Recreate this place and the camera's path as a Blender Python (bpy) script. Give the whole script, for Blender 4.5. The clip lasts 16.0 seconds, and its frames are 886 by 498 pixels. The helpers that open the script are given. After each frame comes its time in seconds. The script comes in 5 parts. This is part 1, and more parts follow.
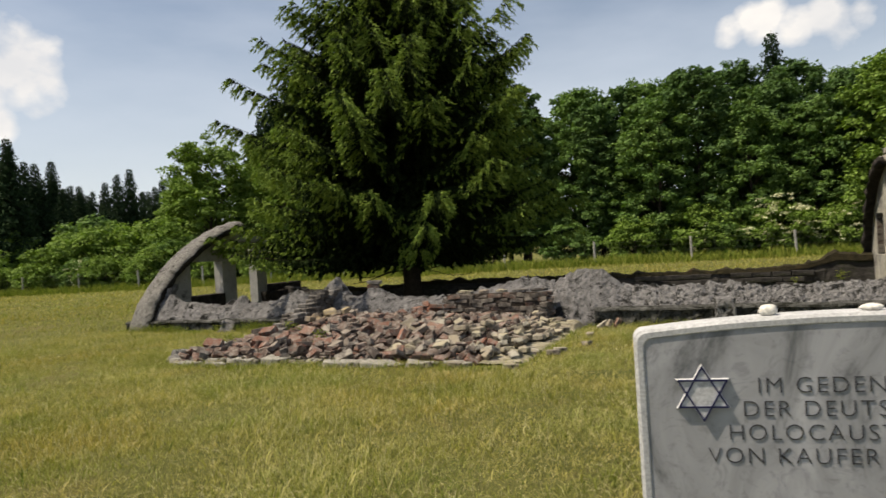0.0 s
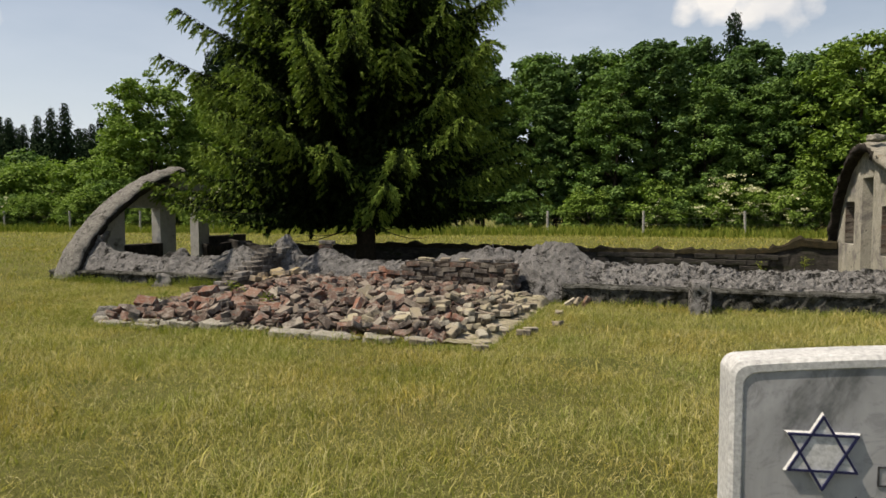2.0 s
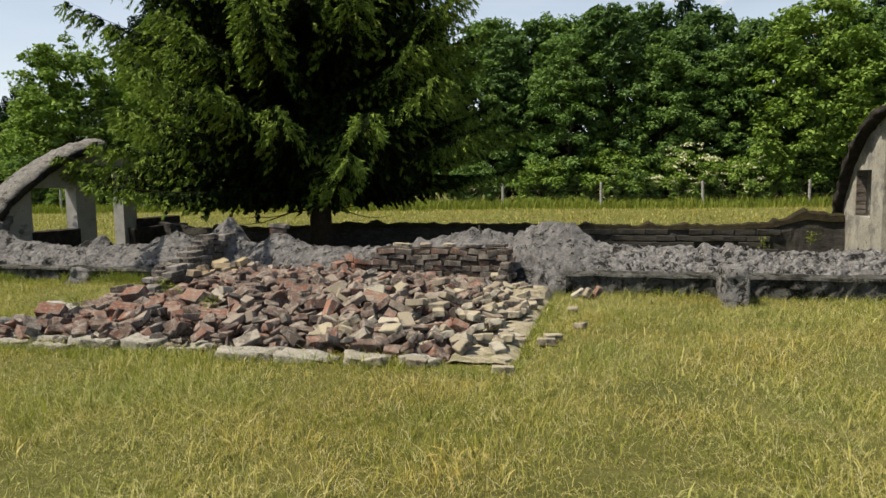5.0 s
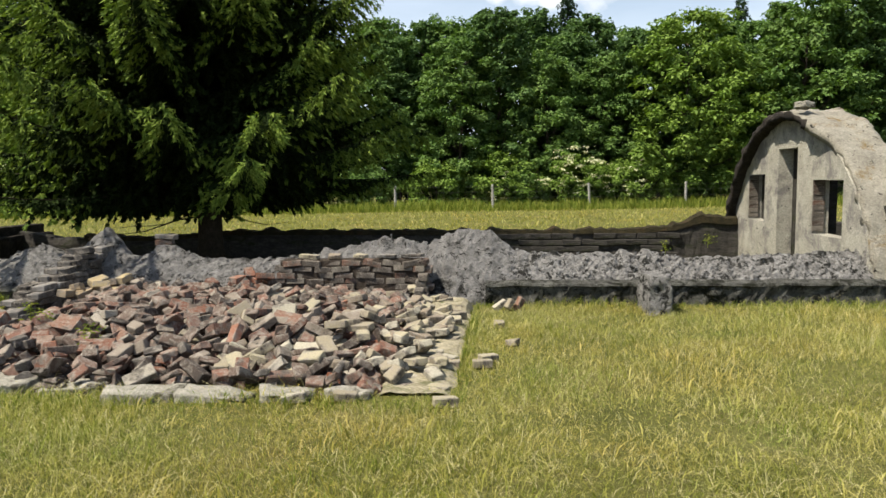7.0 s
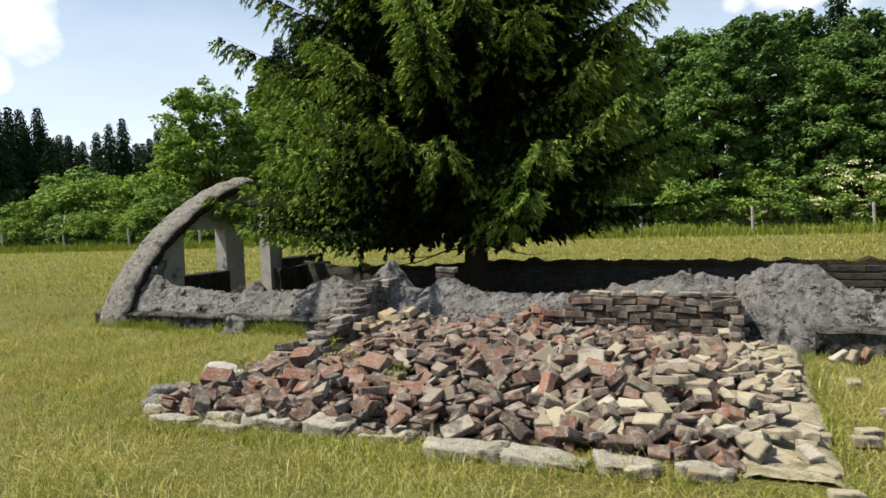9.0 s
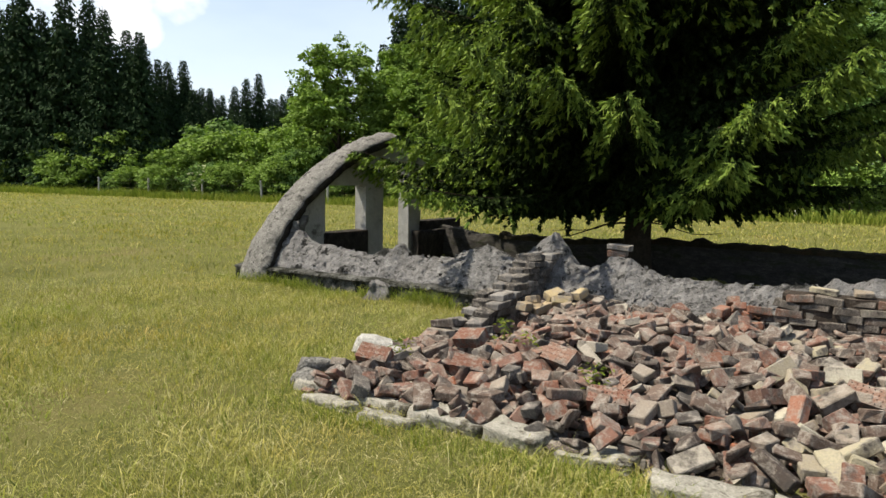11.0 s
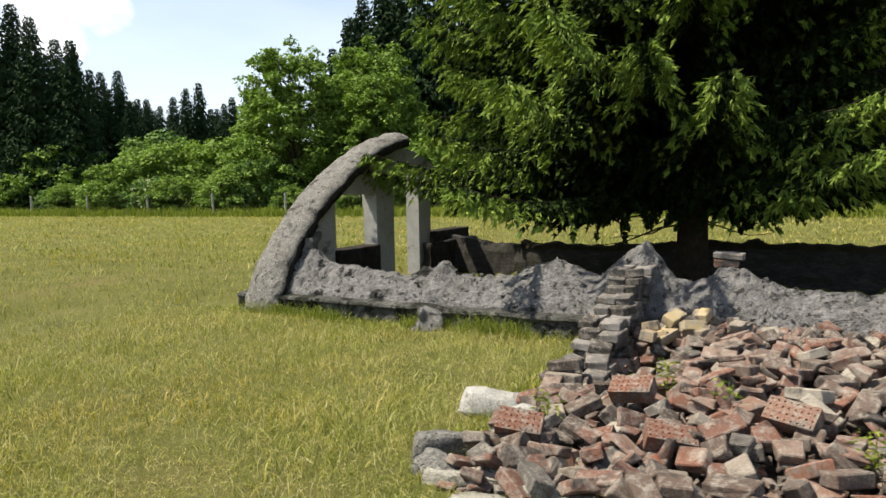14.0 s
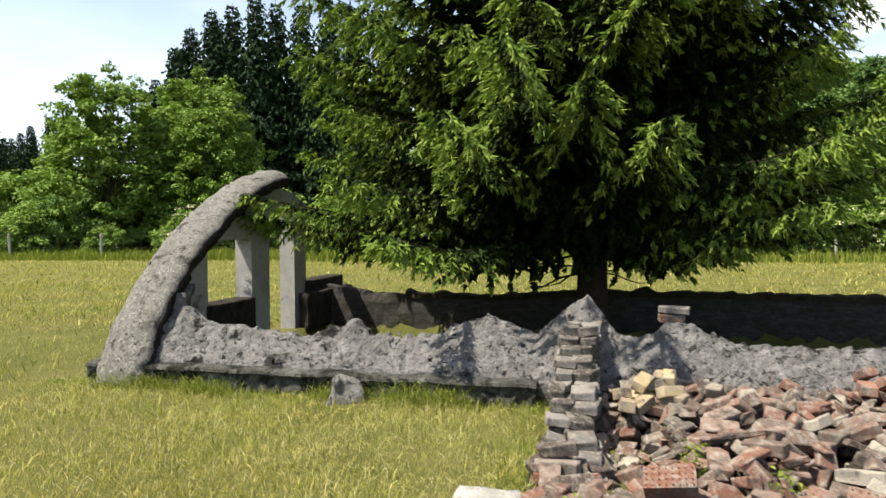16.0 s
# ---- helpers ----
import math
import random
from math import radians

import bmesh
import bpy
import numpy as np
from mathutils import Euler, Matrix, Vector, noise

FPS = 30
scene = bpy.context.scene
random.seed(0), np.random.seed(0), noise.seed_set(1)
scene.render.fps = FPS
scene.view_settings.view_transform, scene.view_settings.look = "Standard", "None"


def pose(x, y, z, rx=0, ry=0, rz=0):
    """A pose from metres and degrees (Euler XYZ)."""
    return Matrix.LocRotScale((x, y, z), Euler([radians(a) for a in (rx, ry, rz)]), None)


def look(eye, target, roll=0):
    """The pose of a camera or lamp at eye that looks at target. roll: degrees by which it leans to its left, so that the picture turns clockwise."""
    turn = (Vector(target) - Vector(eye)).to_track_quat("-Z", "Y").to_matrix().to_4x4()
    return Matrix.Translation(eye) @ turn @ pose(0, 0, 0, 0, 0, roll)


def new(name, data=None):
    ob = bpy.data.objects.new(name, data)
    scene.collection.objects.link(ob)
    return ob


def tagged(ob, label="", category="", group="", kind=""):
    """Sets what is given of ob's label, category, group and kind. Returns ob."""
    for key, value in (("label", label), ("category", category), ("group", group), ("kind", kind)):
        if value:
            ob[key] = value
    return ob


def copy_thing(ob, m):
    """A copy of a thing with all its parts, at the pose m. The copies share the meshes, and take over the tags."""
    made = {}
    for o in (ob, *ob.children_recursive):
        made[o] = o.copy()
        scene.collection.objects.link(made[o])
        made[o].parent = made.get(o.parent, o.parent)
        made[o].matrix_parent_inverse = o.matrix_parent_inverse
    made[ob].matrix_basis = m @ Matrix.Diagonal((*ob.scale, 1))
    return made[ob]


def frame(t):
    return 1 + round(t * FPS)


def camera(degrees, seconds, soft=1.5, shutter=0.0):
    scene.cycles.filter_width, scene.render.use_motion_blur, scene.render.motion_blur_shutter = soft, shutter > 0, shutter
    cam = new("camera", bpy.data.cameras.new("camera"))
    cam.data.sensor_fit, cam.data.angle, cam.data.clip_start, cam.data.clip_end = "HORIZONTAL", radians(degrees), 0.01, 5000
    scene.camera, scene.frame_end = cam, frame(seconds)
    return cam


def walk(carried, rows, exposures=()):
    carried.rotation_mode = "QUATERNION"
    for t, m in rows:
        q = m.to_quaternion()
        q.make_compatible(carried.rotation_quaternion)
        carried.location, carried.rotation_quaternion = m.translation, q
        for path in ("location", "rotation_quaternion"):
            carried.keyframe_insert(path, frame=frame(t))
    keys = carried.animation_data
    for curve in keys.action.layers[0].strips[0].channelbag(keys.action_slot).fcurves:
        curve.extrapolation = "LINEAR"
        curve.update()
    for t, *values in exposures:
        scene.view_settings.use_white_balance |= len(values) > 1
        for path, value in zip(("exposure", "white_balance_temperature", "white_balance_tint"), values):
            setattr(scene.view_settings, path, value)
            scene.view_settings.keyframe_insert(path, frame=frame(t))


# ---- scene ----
cam = camera(64.8, 16.0, shutter=0.35)
METRES, EYE, TILT, LEAN, TURN = 10.5, 1.55, 0.0, 0.0, 23.4
ROWS = [
    (0.0, 0.0, 0.0, 0.0, 0.0, 0.02, 3.58),
    (0.5, 0.001, 0.0195, -0.0011, 4.37, -0.97, 3.02),
    (1.0, -0.0006, 0.04, -0.001, 8.02, -4.23, -0.9),
    (1.5, -0.0192, 0.0644, 0.0028, 2.87, -3.95, -0.39),
    (2.0, -0.0237, 0.0882, 0.0067, -4.29, -3.38, 0.06),
    (2.5, -0.0178, 0.119, 0.0125, -4.53, -3.96, 0.21),
    (3.0, -0.0317, 0.1493, 0.0124, -8.1, -3.57, 0.26),
    (5.5, -0.0606, 0.314, 0.0108, -9.86, -5.85, 1.07),
    (6.0, -0.0595, 0.3372, 0.0162, -14.32, -4.76, 0.04),
    (6.5, -0.0732, 0.3502, 0.0185, -18.73, -4.56, 1.44),
    (7.0, -0.0856, 0.3554, 0.0174, -18.56, -5.68, 0.86),
    (7.5, -0.0994, 0.3694, 0.0216, -13.73, -5.03, 1.62),
    (8.0, -0.1104, 0.3973, 0.0235, -5.76, -4.41, 0.61),
    (8.5, -0.1267, 0.4204, 0.0254, 1.35, -3.47, 0.34),
    (9.0, -0.151, 0.4407, 0.0268, -0.18, -3.2, 2.19),
    (9.5, -0.1706, 0.4624, 0.0238, 5.53, -5.09, -0.18),
    (10.0, -0.1839, 0.4945, 0.0236, 11.08, -4.8, -1.62),
    (12.5, -0.307, 0.6157, 0.0234, 5.96, -7.62, 0.09),
    (13.0, -0.3302, 0.6434, 0.0227, 9.41, -5.13, -0.59),
    (13.5, -0.3548, 0.6713, 0.0213, 12.63, -5.7, -1.4),
    (14.0, -0.3879, 0.6934, 0.0204, 4.45, -5.28, 0.95),
    (14.5, -0.4127, 0.7224, 0.0176, 4.92, -6.47, 0.75),
    (15.0, -0.4313, 0.7512, 0.0212, 0.38, -3.75, -0.22),
    (15.5, -0.4611, 0.7752, 0.0232, -8.96, -3.21, 0.9),
    (16.0, -0.49, 0.8018, 0.0263, -9.84, -1.98, 0.23),
]
walk(cam, [(t, pose(0, 0, EYE, TILT, LEAN, TURN) @ pose(METRES * x, METRES * y, METRES * z, 90 + pitch, roll, yaw)) for t, x, y, z, yaw, pitch, roll in ROWS], [(0.0, 0.41, 7500, 12), (3.0, 0.33, 7500, 12), (7.0, 0.86, 7100, 9), (9.0, 0.82, 7100, 9), (12.5, 0.95, 7100, 9), (15.0, 1.08, 7100, 9), (16.0, 1.26, 7100, 9)])

# ---- light and sky ----
SUN_TO = Vector((-0.43, -0.24, 0.87)).normalized()
sun = new("sun", bpy.data.lights.new("sun", "SUN"))
sun.data.energy, sun.data.angle, sun.data.color = 5.0, radians(0.6), (1.0, 0.95, 0.86)
sun.matrix_world = look((0, 0, 60), Vector((0, 0, 60)) - SUN_TO)
world = bpy.data.worlds.new("sky")
scene.world = world
world.use_nodes = True
wt = world.node_tree
wt.nodes.clear()
sky = wt.nodes.new("ShaderNodeTexSky")
sky.sky_type, sky.sun_disc = "NISHITA", False
sky.sun_elevation = math.asin(SUN_TO.z)
sky.sun_rotation = math.atan2(SUN_TO.x, SUN_TO.y)
sky.dust_density, sky.air_density, sky.ozone_density = 0.8, 1.0, 1.6
coord = wt.nodes.new("ShaderNodeTexCoord").outputs["Generated"]


def sky_math(op, a, b):
    n = wt.nodes.new("ShaderNodeMath")
    n.operation = op
    for k, v in enumerate((a, b)):
        if isinstance(v, (int, float)):
            n.inputs[k].default_value = v
        else:
            wt.links.new(v, n.inputs[k])
    return n.outputs["Value"]


def sky_noise(scale, stretch, detail=8.0):
    mp = wt.nodes.new("ShaderNodeMapping")
    mp.inputs["Scale"].default_value = stretch
    n = wt.nodes.new("ShaderNodeTexNoise")
    n.inputs["Scale"].default_value, n.inputs["Detail"].default_value = scale, detail
    wt.links.new(coord, mp.inputs["Vector"])
    wt.links.new(mp.outputs["Vector"], n.inputs["Vector"])
    return n.outputs["Fac"]


def sky_ramp(fac, p0, p1, top):
    r = wt.nodes.new("ShaderNodeValToRGB")
    r.color_ramp.elements[0].position, r.color_ramp.elements[1].position = p0, p1
    r.color_ramp.elements[1].color = (top, top, top, 1)
    wt.links.new(fac, r.inputs["Fac"])
    return r.outputs["Color"]


def sky_mix(fac, a, b):
    n = wt.nodes.new("ShaderNodeMixRGB")
    wt.links.new(fac, n.inputs["Fac"])
    wt.links.new(a, n.inputs["Color1"])
    if isinstance(b, tuple):
        n.inputs["Color2"].default_value = (*b, 1)
    else:
        wt.links.new(b, n.inputs["Color2"])
    return n.outputs["Color"]


def puff(left, up, radius):
    """How far inside a round cloud puff a direction lies: degrees left of +y and above the horizon."""
    a, e = radians(left), radians(up)
    n = wt.nodes.new("ShaderNodeVectorMath")
    n.operation = "DOT_PRODUCT"
    n.inputs[1].default_value = (-math.sin(a) * math.cos(e), math.cos(a) * math.cos(e), math.sin(e))
    wt.links.new(coord, n.inputs[0])
    d = sky_math("SUBTRACT", 1.0, n.outputs["Value"])
    return sky_math("SUBTRACT", 1.0, sky_math("DIVIDE", d, 1 - math.cos(radians(radius))))


# two cumulus clouds over the wood, thin haze between
PUFFS = [(54.6, 14.8, 2.9), (53.2, 12.6, 2.0), (57.5, 13.2, 3.4), (61.0, 12.5, 3.0), (55.0, 10.6, 1.2), (0.2, 14.6, 1.3), (-1.9, 15.0, 1.9), (-4.2, 14.0, 1.6), (-6.6, 14.2, 1.8), (-8.4, 14.4, 1.2), (-17.5, 14.2, 1.6), (-20, 14.8, 1.9)]
inside = None
for p in PUFFS:
    v = puff(*p)
    inside = v if inside is None else sky_math("MAXIMUM", inside, v)
inside = sky_math("MAXIMUM", inside, -1.5)
billow = sky_math("MULTIPLY", sky_math("SUBTRACT", sky_noise(12.0, (1, 1, 1.3), 11.0), 0.5), 5.6)
cumulus = sky_ramp(sky_math("ADD", inside, billow), 0.0, 1.1, 0.85)
tone = sky_mix(sky_ramp(sky_noise(7.0, (1, 1, 1.8), 6.0), 0.35, 0.62, 1.0), sky_mix(sky_ramp(sky_noise(3.0, (1, 1, 1)), 0.0, 0.01, 1.0), sky.outputs["Color"], (6.9, 7.4, 8.2)), (9.4, 9.6, 9.8))
veil = sky_ramp(sky_noise(2.2, (1.6, 1.6, 5.0), 7.0), 0.25, 0.85, 0.55)
height = wt.nodes.new("ShaderNodeSeparateXYZ")
wt.links.new(coord, height.inputs["Vector"])
low_haze = sky_ramp(sky_math("SUBTRACT", 1.0, sky_math("MULTIPLY", height.outputs["Z"], 2.6)), 0.15, 1.0, 0.7)
hazy = sky_mix(low_haze, sky_mix(veil, sky.outputs["Color"], (5.8, 6.9, 8.7)), (7.1, 8.1, 9.6))
mix = sky_mix(cumulus, hazy, tone)
bg = wt.nodes.new("ShaderNodeBackground")
bg.inputs["Strength"].default_value = 0.086
out = wt.nodes.new("ShaderNodeOutputWorld")
wt.links.new(mix, bg.inputs["Color"])
wt.links.new(bg.outputs["Background"], out.inputs["Surface"])


# ---- materials ----
def nodes_of(name, rough=0.9, spec=0.2):
    m = bpy.data.materials.new(name)
    m.use_nodes = True
    nt = m.node_tree
    b = nt.nodes["Principled BSDF"]
    b.inputs["Roughness"].default_value = rough
    b.inputs["Specular IOR Level"].default_value = spec
    return m, nt, b


def noise_node(nt, scale, detail=5.0, rough=0.6, stretch=None, distort=0.0):
    tc = nt.nodes.new("ShaderNodeTexCoord")
    n = nt.nodes.new("ShaderNodeTexNoise")
    n.inputs["Scale"].default_value = scale
    n.inputs["Detail"].default_value = detail
    n.inputs["Roughness"].default_value = rough
    n.inputs["Distortion"].default_value = distort
    src = tc.outputs["Object"]
    if stretch:
        mp = nt.nodes.new("ShaderNodeMapping")
        mp.inputs["Scale"].default_value = stretch
        nt.links.new(src, mp.inputs["Vector"])
        src = mp.outputs["Vector"]
    nt.links.new(src, n.inputs["Vector"])
    return n.outputs["Fac"]


def ramp_node(nt, fac, stops, constant=False):
    r = nt.nodes.new("ShaderNodeValToRGB")
    cr = r.color_ramp
    cr.interpolation = "CONSTANT" if constant else "LINEAR"
    while len(cr.elements) < len(stops):
        cr.elements.new(0.5)
    for e, (p, c) in zip(cr.elements, stops):
        e.position, e.color = p, (*c, 1)
    nt.links.new(fac, r.inputs["Fac"])
    return r.outputs["Color"]


def mixed(nt, fac, a, b, how="MIX"):
    n = nt.nodes.new("ShaderNodeMixRGB")
    n.blend_type = how
    for key, v in (("Fac", fac), ("Color1", a), ("Color2", b)):
        if isinstance(v, (int, float)):
            n.inputs[key].default_value = v
        elif isinstance(v, tuple):
            n.inputs[key].default_value = (*v, 1)
        else:
            nt.links.new(v, n.inputs[key])
    return n.outputs["Color"]


def bumped(nt, b, height, strength, dist):
    n = nt.nodes.new("ShaderNodeBump")
    n.inputs["Strength"].default_value, n.inputs["Distance"].default_value = strength, dist
    nt.links.new(height, n.inputs["Height"])
    nt.links.new(n.outputs["Normal"], b.inputs["Normal"])


def stone_like(name, stops, scale, stain=None, stain_scale=1.2, stain_at=(0.5, 0.62), grain=40, bump=0.5, dist=0.02, rough=0.92, stretch=None, pits=None):
    """A weathered mineral surface: blotches, stains and grain."""
    m, nt, b = nodes_of(name, rough, 0.07)
    col = ramp_node(nt, noise_node(nt, scale, 8, 0.7, stretch), stops)
    if stain:
        f = ramp_node(nt, noise_node(nt, stain_scale, 9, 0.72, stretch, 0.4), [(stain_at[0], (0, 0, 0)), (stain_at[1], (1, 1, 1))])
        col = mixed(nt, f, col, stain)
    g = noise_node(nt, grain, 4, 0.7)
    col = mixed(nt, 0.7, col, ramp_node(nt, g, [(0.25, (0.4, 0.4, 0.4)), (0.75, (1.4, 1.4, 1.4))]), "MULTIPLY")
    if pits:
        f = ramp_node(nt, noise_node(nt, pits[0], 6, 0.75, None, 0.6), [(pits[1], (0, 0, 0)), (pits[1] + 0.05, (1, 1, 1))])
        col = mixed(nt, f, col, (0.022, 0.021, 0.020))
    nt.links.new(col, b.inputs["Base Color"])
    bumped(nt, b, g, bump, dist)
    return m


CRUMBLED = stone_like("crumbling_concrete", [(0.28, (0.12, 0.117, 0.113)), (0.5, (0.22, 0.215, 0.21)), (0.72, (0.36, 0.355, 0.345))], 14.0, (0.03, 0.03, 0.028), 5.0, (0.53, 0.58), 45, 1.0, 0.05, pits=(12.0, 0.555))
CEMENT = stone_like("rough_cement", [(0.28, (0.11, 0.107, 0.104)), (0.5, (0.205, 0.20, 0.197)), (0.72, (0.32, 0.315, 0.31))], 7.0, (0.03, 0.03, 0.028), 2.6, (0.54, 0.61), 45, 1.0, 0.06, pits=(9.0, 0.57))
LEDGE = stone_like("mossy_concrete", [(0.3, (0.04, 0.04, 0.036)), (0.55, (0.11, 0.11, 0.10)), (0.8, (0.25, 0.25, 0.235))], 5.5, (0.022, 0.023, 0.017), 3.6, (0.50, 0.58), 50, 1.0, 0.05, pits=(12.0, 0.56))
SHELL = stone_like("weathered_shell", [(0.25, (0.09, 0.087, 0.08)), (0.5, (0.22, 0.212, 0.195)), (0.75, (0.42, 0.41, 0.38))], 13.0, (0.045, 0.042, 0.038), 4.5, (0.54, 0.64), 36, 1.0, 0.06, pits=(13.0, 0.58))
SHELL_PALE = stone_like("sunbleached_shell", [(0.25, (0.19, 0.175, 0.145)), (0.5, (0.31, 0.29, 0.245)), (0.8, (0.42, 0.40, 0.34))], 4.0, (0.20, 0.135, 0.055), 1.5, (0.56, 0.66), 36, 1.0, 0.05, pits=(11.0, 0.60))
PLASTER = stone_like("old_plaster", [(0.2, (0.22, 0.21, 0.18)), (0.5, (0.36, 0.345, 0.295)), (0.8, (0.46, 0.445, 0.39))], 2.5, (0.20, 0.19, 0.18), 1.8, (0.49, 0.60), 40, 0.9, 0.03, pits=(9.0, 0.61))
GREY_PLASTER = stone_like("grey_plaster", [(0.2, (0.20, 0.20, 0.19)), (0.5, (0.33, 0.325, 0.31)), (0.8, (0.43, 0.42, 0.40))], 2.5, (0.10, 0.095, 0.085), 2.4, (0.56, 0.68), 50, 0.6, 0.01)
# old masonry, its tones lowered to hold the spruce's shadow on the far wall
DARK_WALL = stone_like("shade_darkened_masonry", [(0.25, (0.018, 0.018, 0.017)), (0.5, (0.045, 0.042, 0.039)), (0.8, (0.105, 0.096, 0.087))], 4.0, (0.03, 0.033, 0.02), 2.0, (0.5, 0.62), 40, 0.9, 0.02, stretch=(1, 1, 3))
PALE_STONE = stone_like("pale_concrete", [(0.25, (0.20, 0.19, 0.16)), (0.5, (0.34, 0.325, 0.28)), (0.8, (0.49, 0.47, 0.42))], 7.0, (0.09, 0.082, 0.062), 5.0, (0.49, 0.60), 60, 0.9, 0.03, pits=(11.0, 0.62))
WHITISH = stone_like("whitish_stone", [(0.25, (0.30, 0.295, 0.27)), (0.5, (0.42, 0.41, 0.38)), (0.8, (0.53, 0.52, 0.485))], 9.0, (0.20, 0.19, 0.165), 6.0, (0.54, 0.66), 60, 0.9, 0.03)
# brown debris, darkened so the voids between bricks read as deep shade
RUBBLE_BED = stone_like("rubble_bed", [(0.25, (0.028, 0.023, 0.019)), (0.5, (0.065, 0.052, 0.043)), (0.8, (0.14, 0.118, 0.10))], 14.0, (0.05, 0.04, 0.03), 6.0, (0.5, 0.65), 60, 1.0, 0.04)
MORTAR_BED = stone_like("sandy_mortar", [(0.25, (0.17, 0.15, 0.10)), (0.5, (0.28, 0.25, 0.18)), (0.8, (0.40, 0.365, 0.275))], 9.0, (0.10, 0.105, 0.05), 4.0, (0.50, 0.62), 60, 0.8, 0.02)


def brick_material(name, stops, per_island=False):
    m, nt, b = nodes_of(name, 0.9, 0.15)
    if per_island:
        info = nt.nodes.new("ShaderNodeNewGeometry").outputs["Random Per Island"]
    else:
        info = nt.nodes.new("ShaderNodeObjectInfo").outputs["Random"]
    col = ramp_node(nt, info, stops, True)
    crust = ramp_node(nt, noise_node(nt, 11, 8, 0.8), [(0.47, (0, 0, 0)), (0.60, (0.9, 0.9, 0.9))])
    col = mixed(nt, crust, col, (0.29, 0.26, 0.225))
    dirt = ramp_node(nt, noise_node(nt, 5, 7, 0.7), [(0.50, (0, 0, 0)), (0.66, (1, 1, 1))])
    col = mixed(nt, dirt, col, (0.055, 0.047, 0.042))
    g = noise_node(nt, 70, 5, 0.7)
    col = mixed(nt, 0.6, col, ramp_node(nt, g, [(0.25, (0.5, 0.5, 0.5)), (0.75, (1.3, 1.3, 1.3))]), "MULTIPLY")
    nt.links.new(col, b.inputs["Base Color"])
    bumped(nt, b, g, 1.0, 0.014)
    return m


RUBBLE_TONES = [(0.0, (0.155, 0.082, 0.062)), (0.14, (0.115, 0.082, 0.066)), (0.28, (0.185, 0.112, 0.087)), (0.4, (0.070, 0.054, 0.046)), (0.5, (0.225, 0.19, 0.155)),
                (0.6, (0.135, 0.098, 0.080)), (0.7, (0.175, 0.085, 0.060)), (0.8, (0.33, 0.30, 0.25)), (0.87, (0.105, 0.095, 0.086)), (0.94, (0.21, 0.145, 0.115))]
WALL_TONES = [(0.0, (0.075, 0.054, 0.045)), (0.2, (0.115, 0.098, 0.082)), (0.4, (0.05, 0.040, 0.034)), (0.55, (0.135, 0.08, 0.06)), (0.7, (0.09, 0.08, 0.07)), (0.85, (0.165, 0.148, 0.125))]
BRICK = brick_material("rubble_brick", RUBBLE_TONES)
BRICK_STUFF = brick_material("rubble_brick_mass", RUBBLE_TONES, True)
WALL_BRICK = brick_material("old_wall_brick", WALL_TONES)
SLATE_BRICK = brick_material("grey_caked_brick", [(0.0, (0.075, 0.070, 0.066)), (0.3, (0.13, 0.122, 0.115)), (0.6, (0.05, 0.045, 0.041)), (0.8, (0.20, 0.19, 0.18))])
HOLED_BRICK = brick_material("perforated_brick", [(0.0, (0.165, 0.078, 0.054)), (0.4, (0.20, 0.115, 0.085)), (0.7, (0.13, 0.075, 0.058))])
ORANGE_BRICK = brick_material("orange_brick", [(0.0, (0.23, 0.085, 0.048)), (0.4, (0.19, 0.09, 0.06)), (0.7, (0.25, 0.12, 0.082))])
YELLOW_BRICK = brick_material("yellow_brick", [(0.0, (0.38, 0.30, 0.17)), (0.4, (0.30, 0.23, 0.145)), (0.7, (0.24, 0.19, 0.14))])
PALE_BRICK = brick_material("pale_brick", [(0.0, (0.34, 0.305, 0.215)), (0.3, (0.27, 0.235, 0.17)), (0.6, (0.38, 0.355, 0.285)), (0.8, (0.22, 0.18, 0.135))])


def plant_material(name, stops, patch=None, patch_scale=1.0, gloss=0.5, through_light=0.0, second=None):
    """Leaves and blades: each one its own shade, drifting over larger patches."""
    m, nt, b = nodes_of(name, gloss, 0.06)
    col = ramp_node(nt, nt.nodes.new("ShaderNodeNewGeometry").outputs["Random Per Island"], stops)
    if patch:
        f = ramp_node(nt, noise_node(nt, patch_scale, 5, 0.6), [(0.40, (0, 0, 0)), (0.68, (1, 1, 1))])
        col = mixed(nt, f, col, patch, "MULTIPLY")
    if second:
        f = ramp_node(nt, noise_node(nt, second[1], 6, 0.65, None, 0.5), [(0.44, (0, 0, 0)), (0.62, (1, 1, 1))])
        col = mixed(nt, f, col, second[0], "MULTIPLY")
    nt.links.new(col, b.inputs["Base Color"])
    if through_light:
        tr = nt.nodes.new("ShaderNodeBsdfTranslucent")
        nt.links.new(mixed(nt, 1.0, col, (1.0, 1.15, 0.5), "MULTIPLY"), tr.inputs["Color"])
        ms = nt.nodes.new("ShaderNodeMixShader")
        ms.inputs["Fac"].default_value = through_light
        nt.links.new(b.outputs["BSDF"], ms.inputs[1])
        nt.links.new(tr.outputs["BSDF"], ms.inputs[2])
        nt.links.new(ms.outputs["Shader"], nt.nodes["Material Output"].inputs["Surface"])
    return m


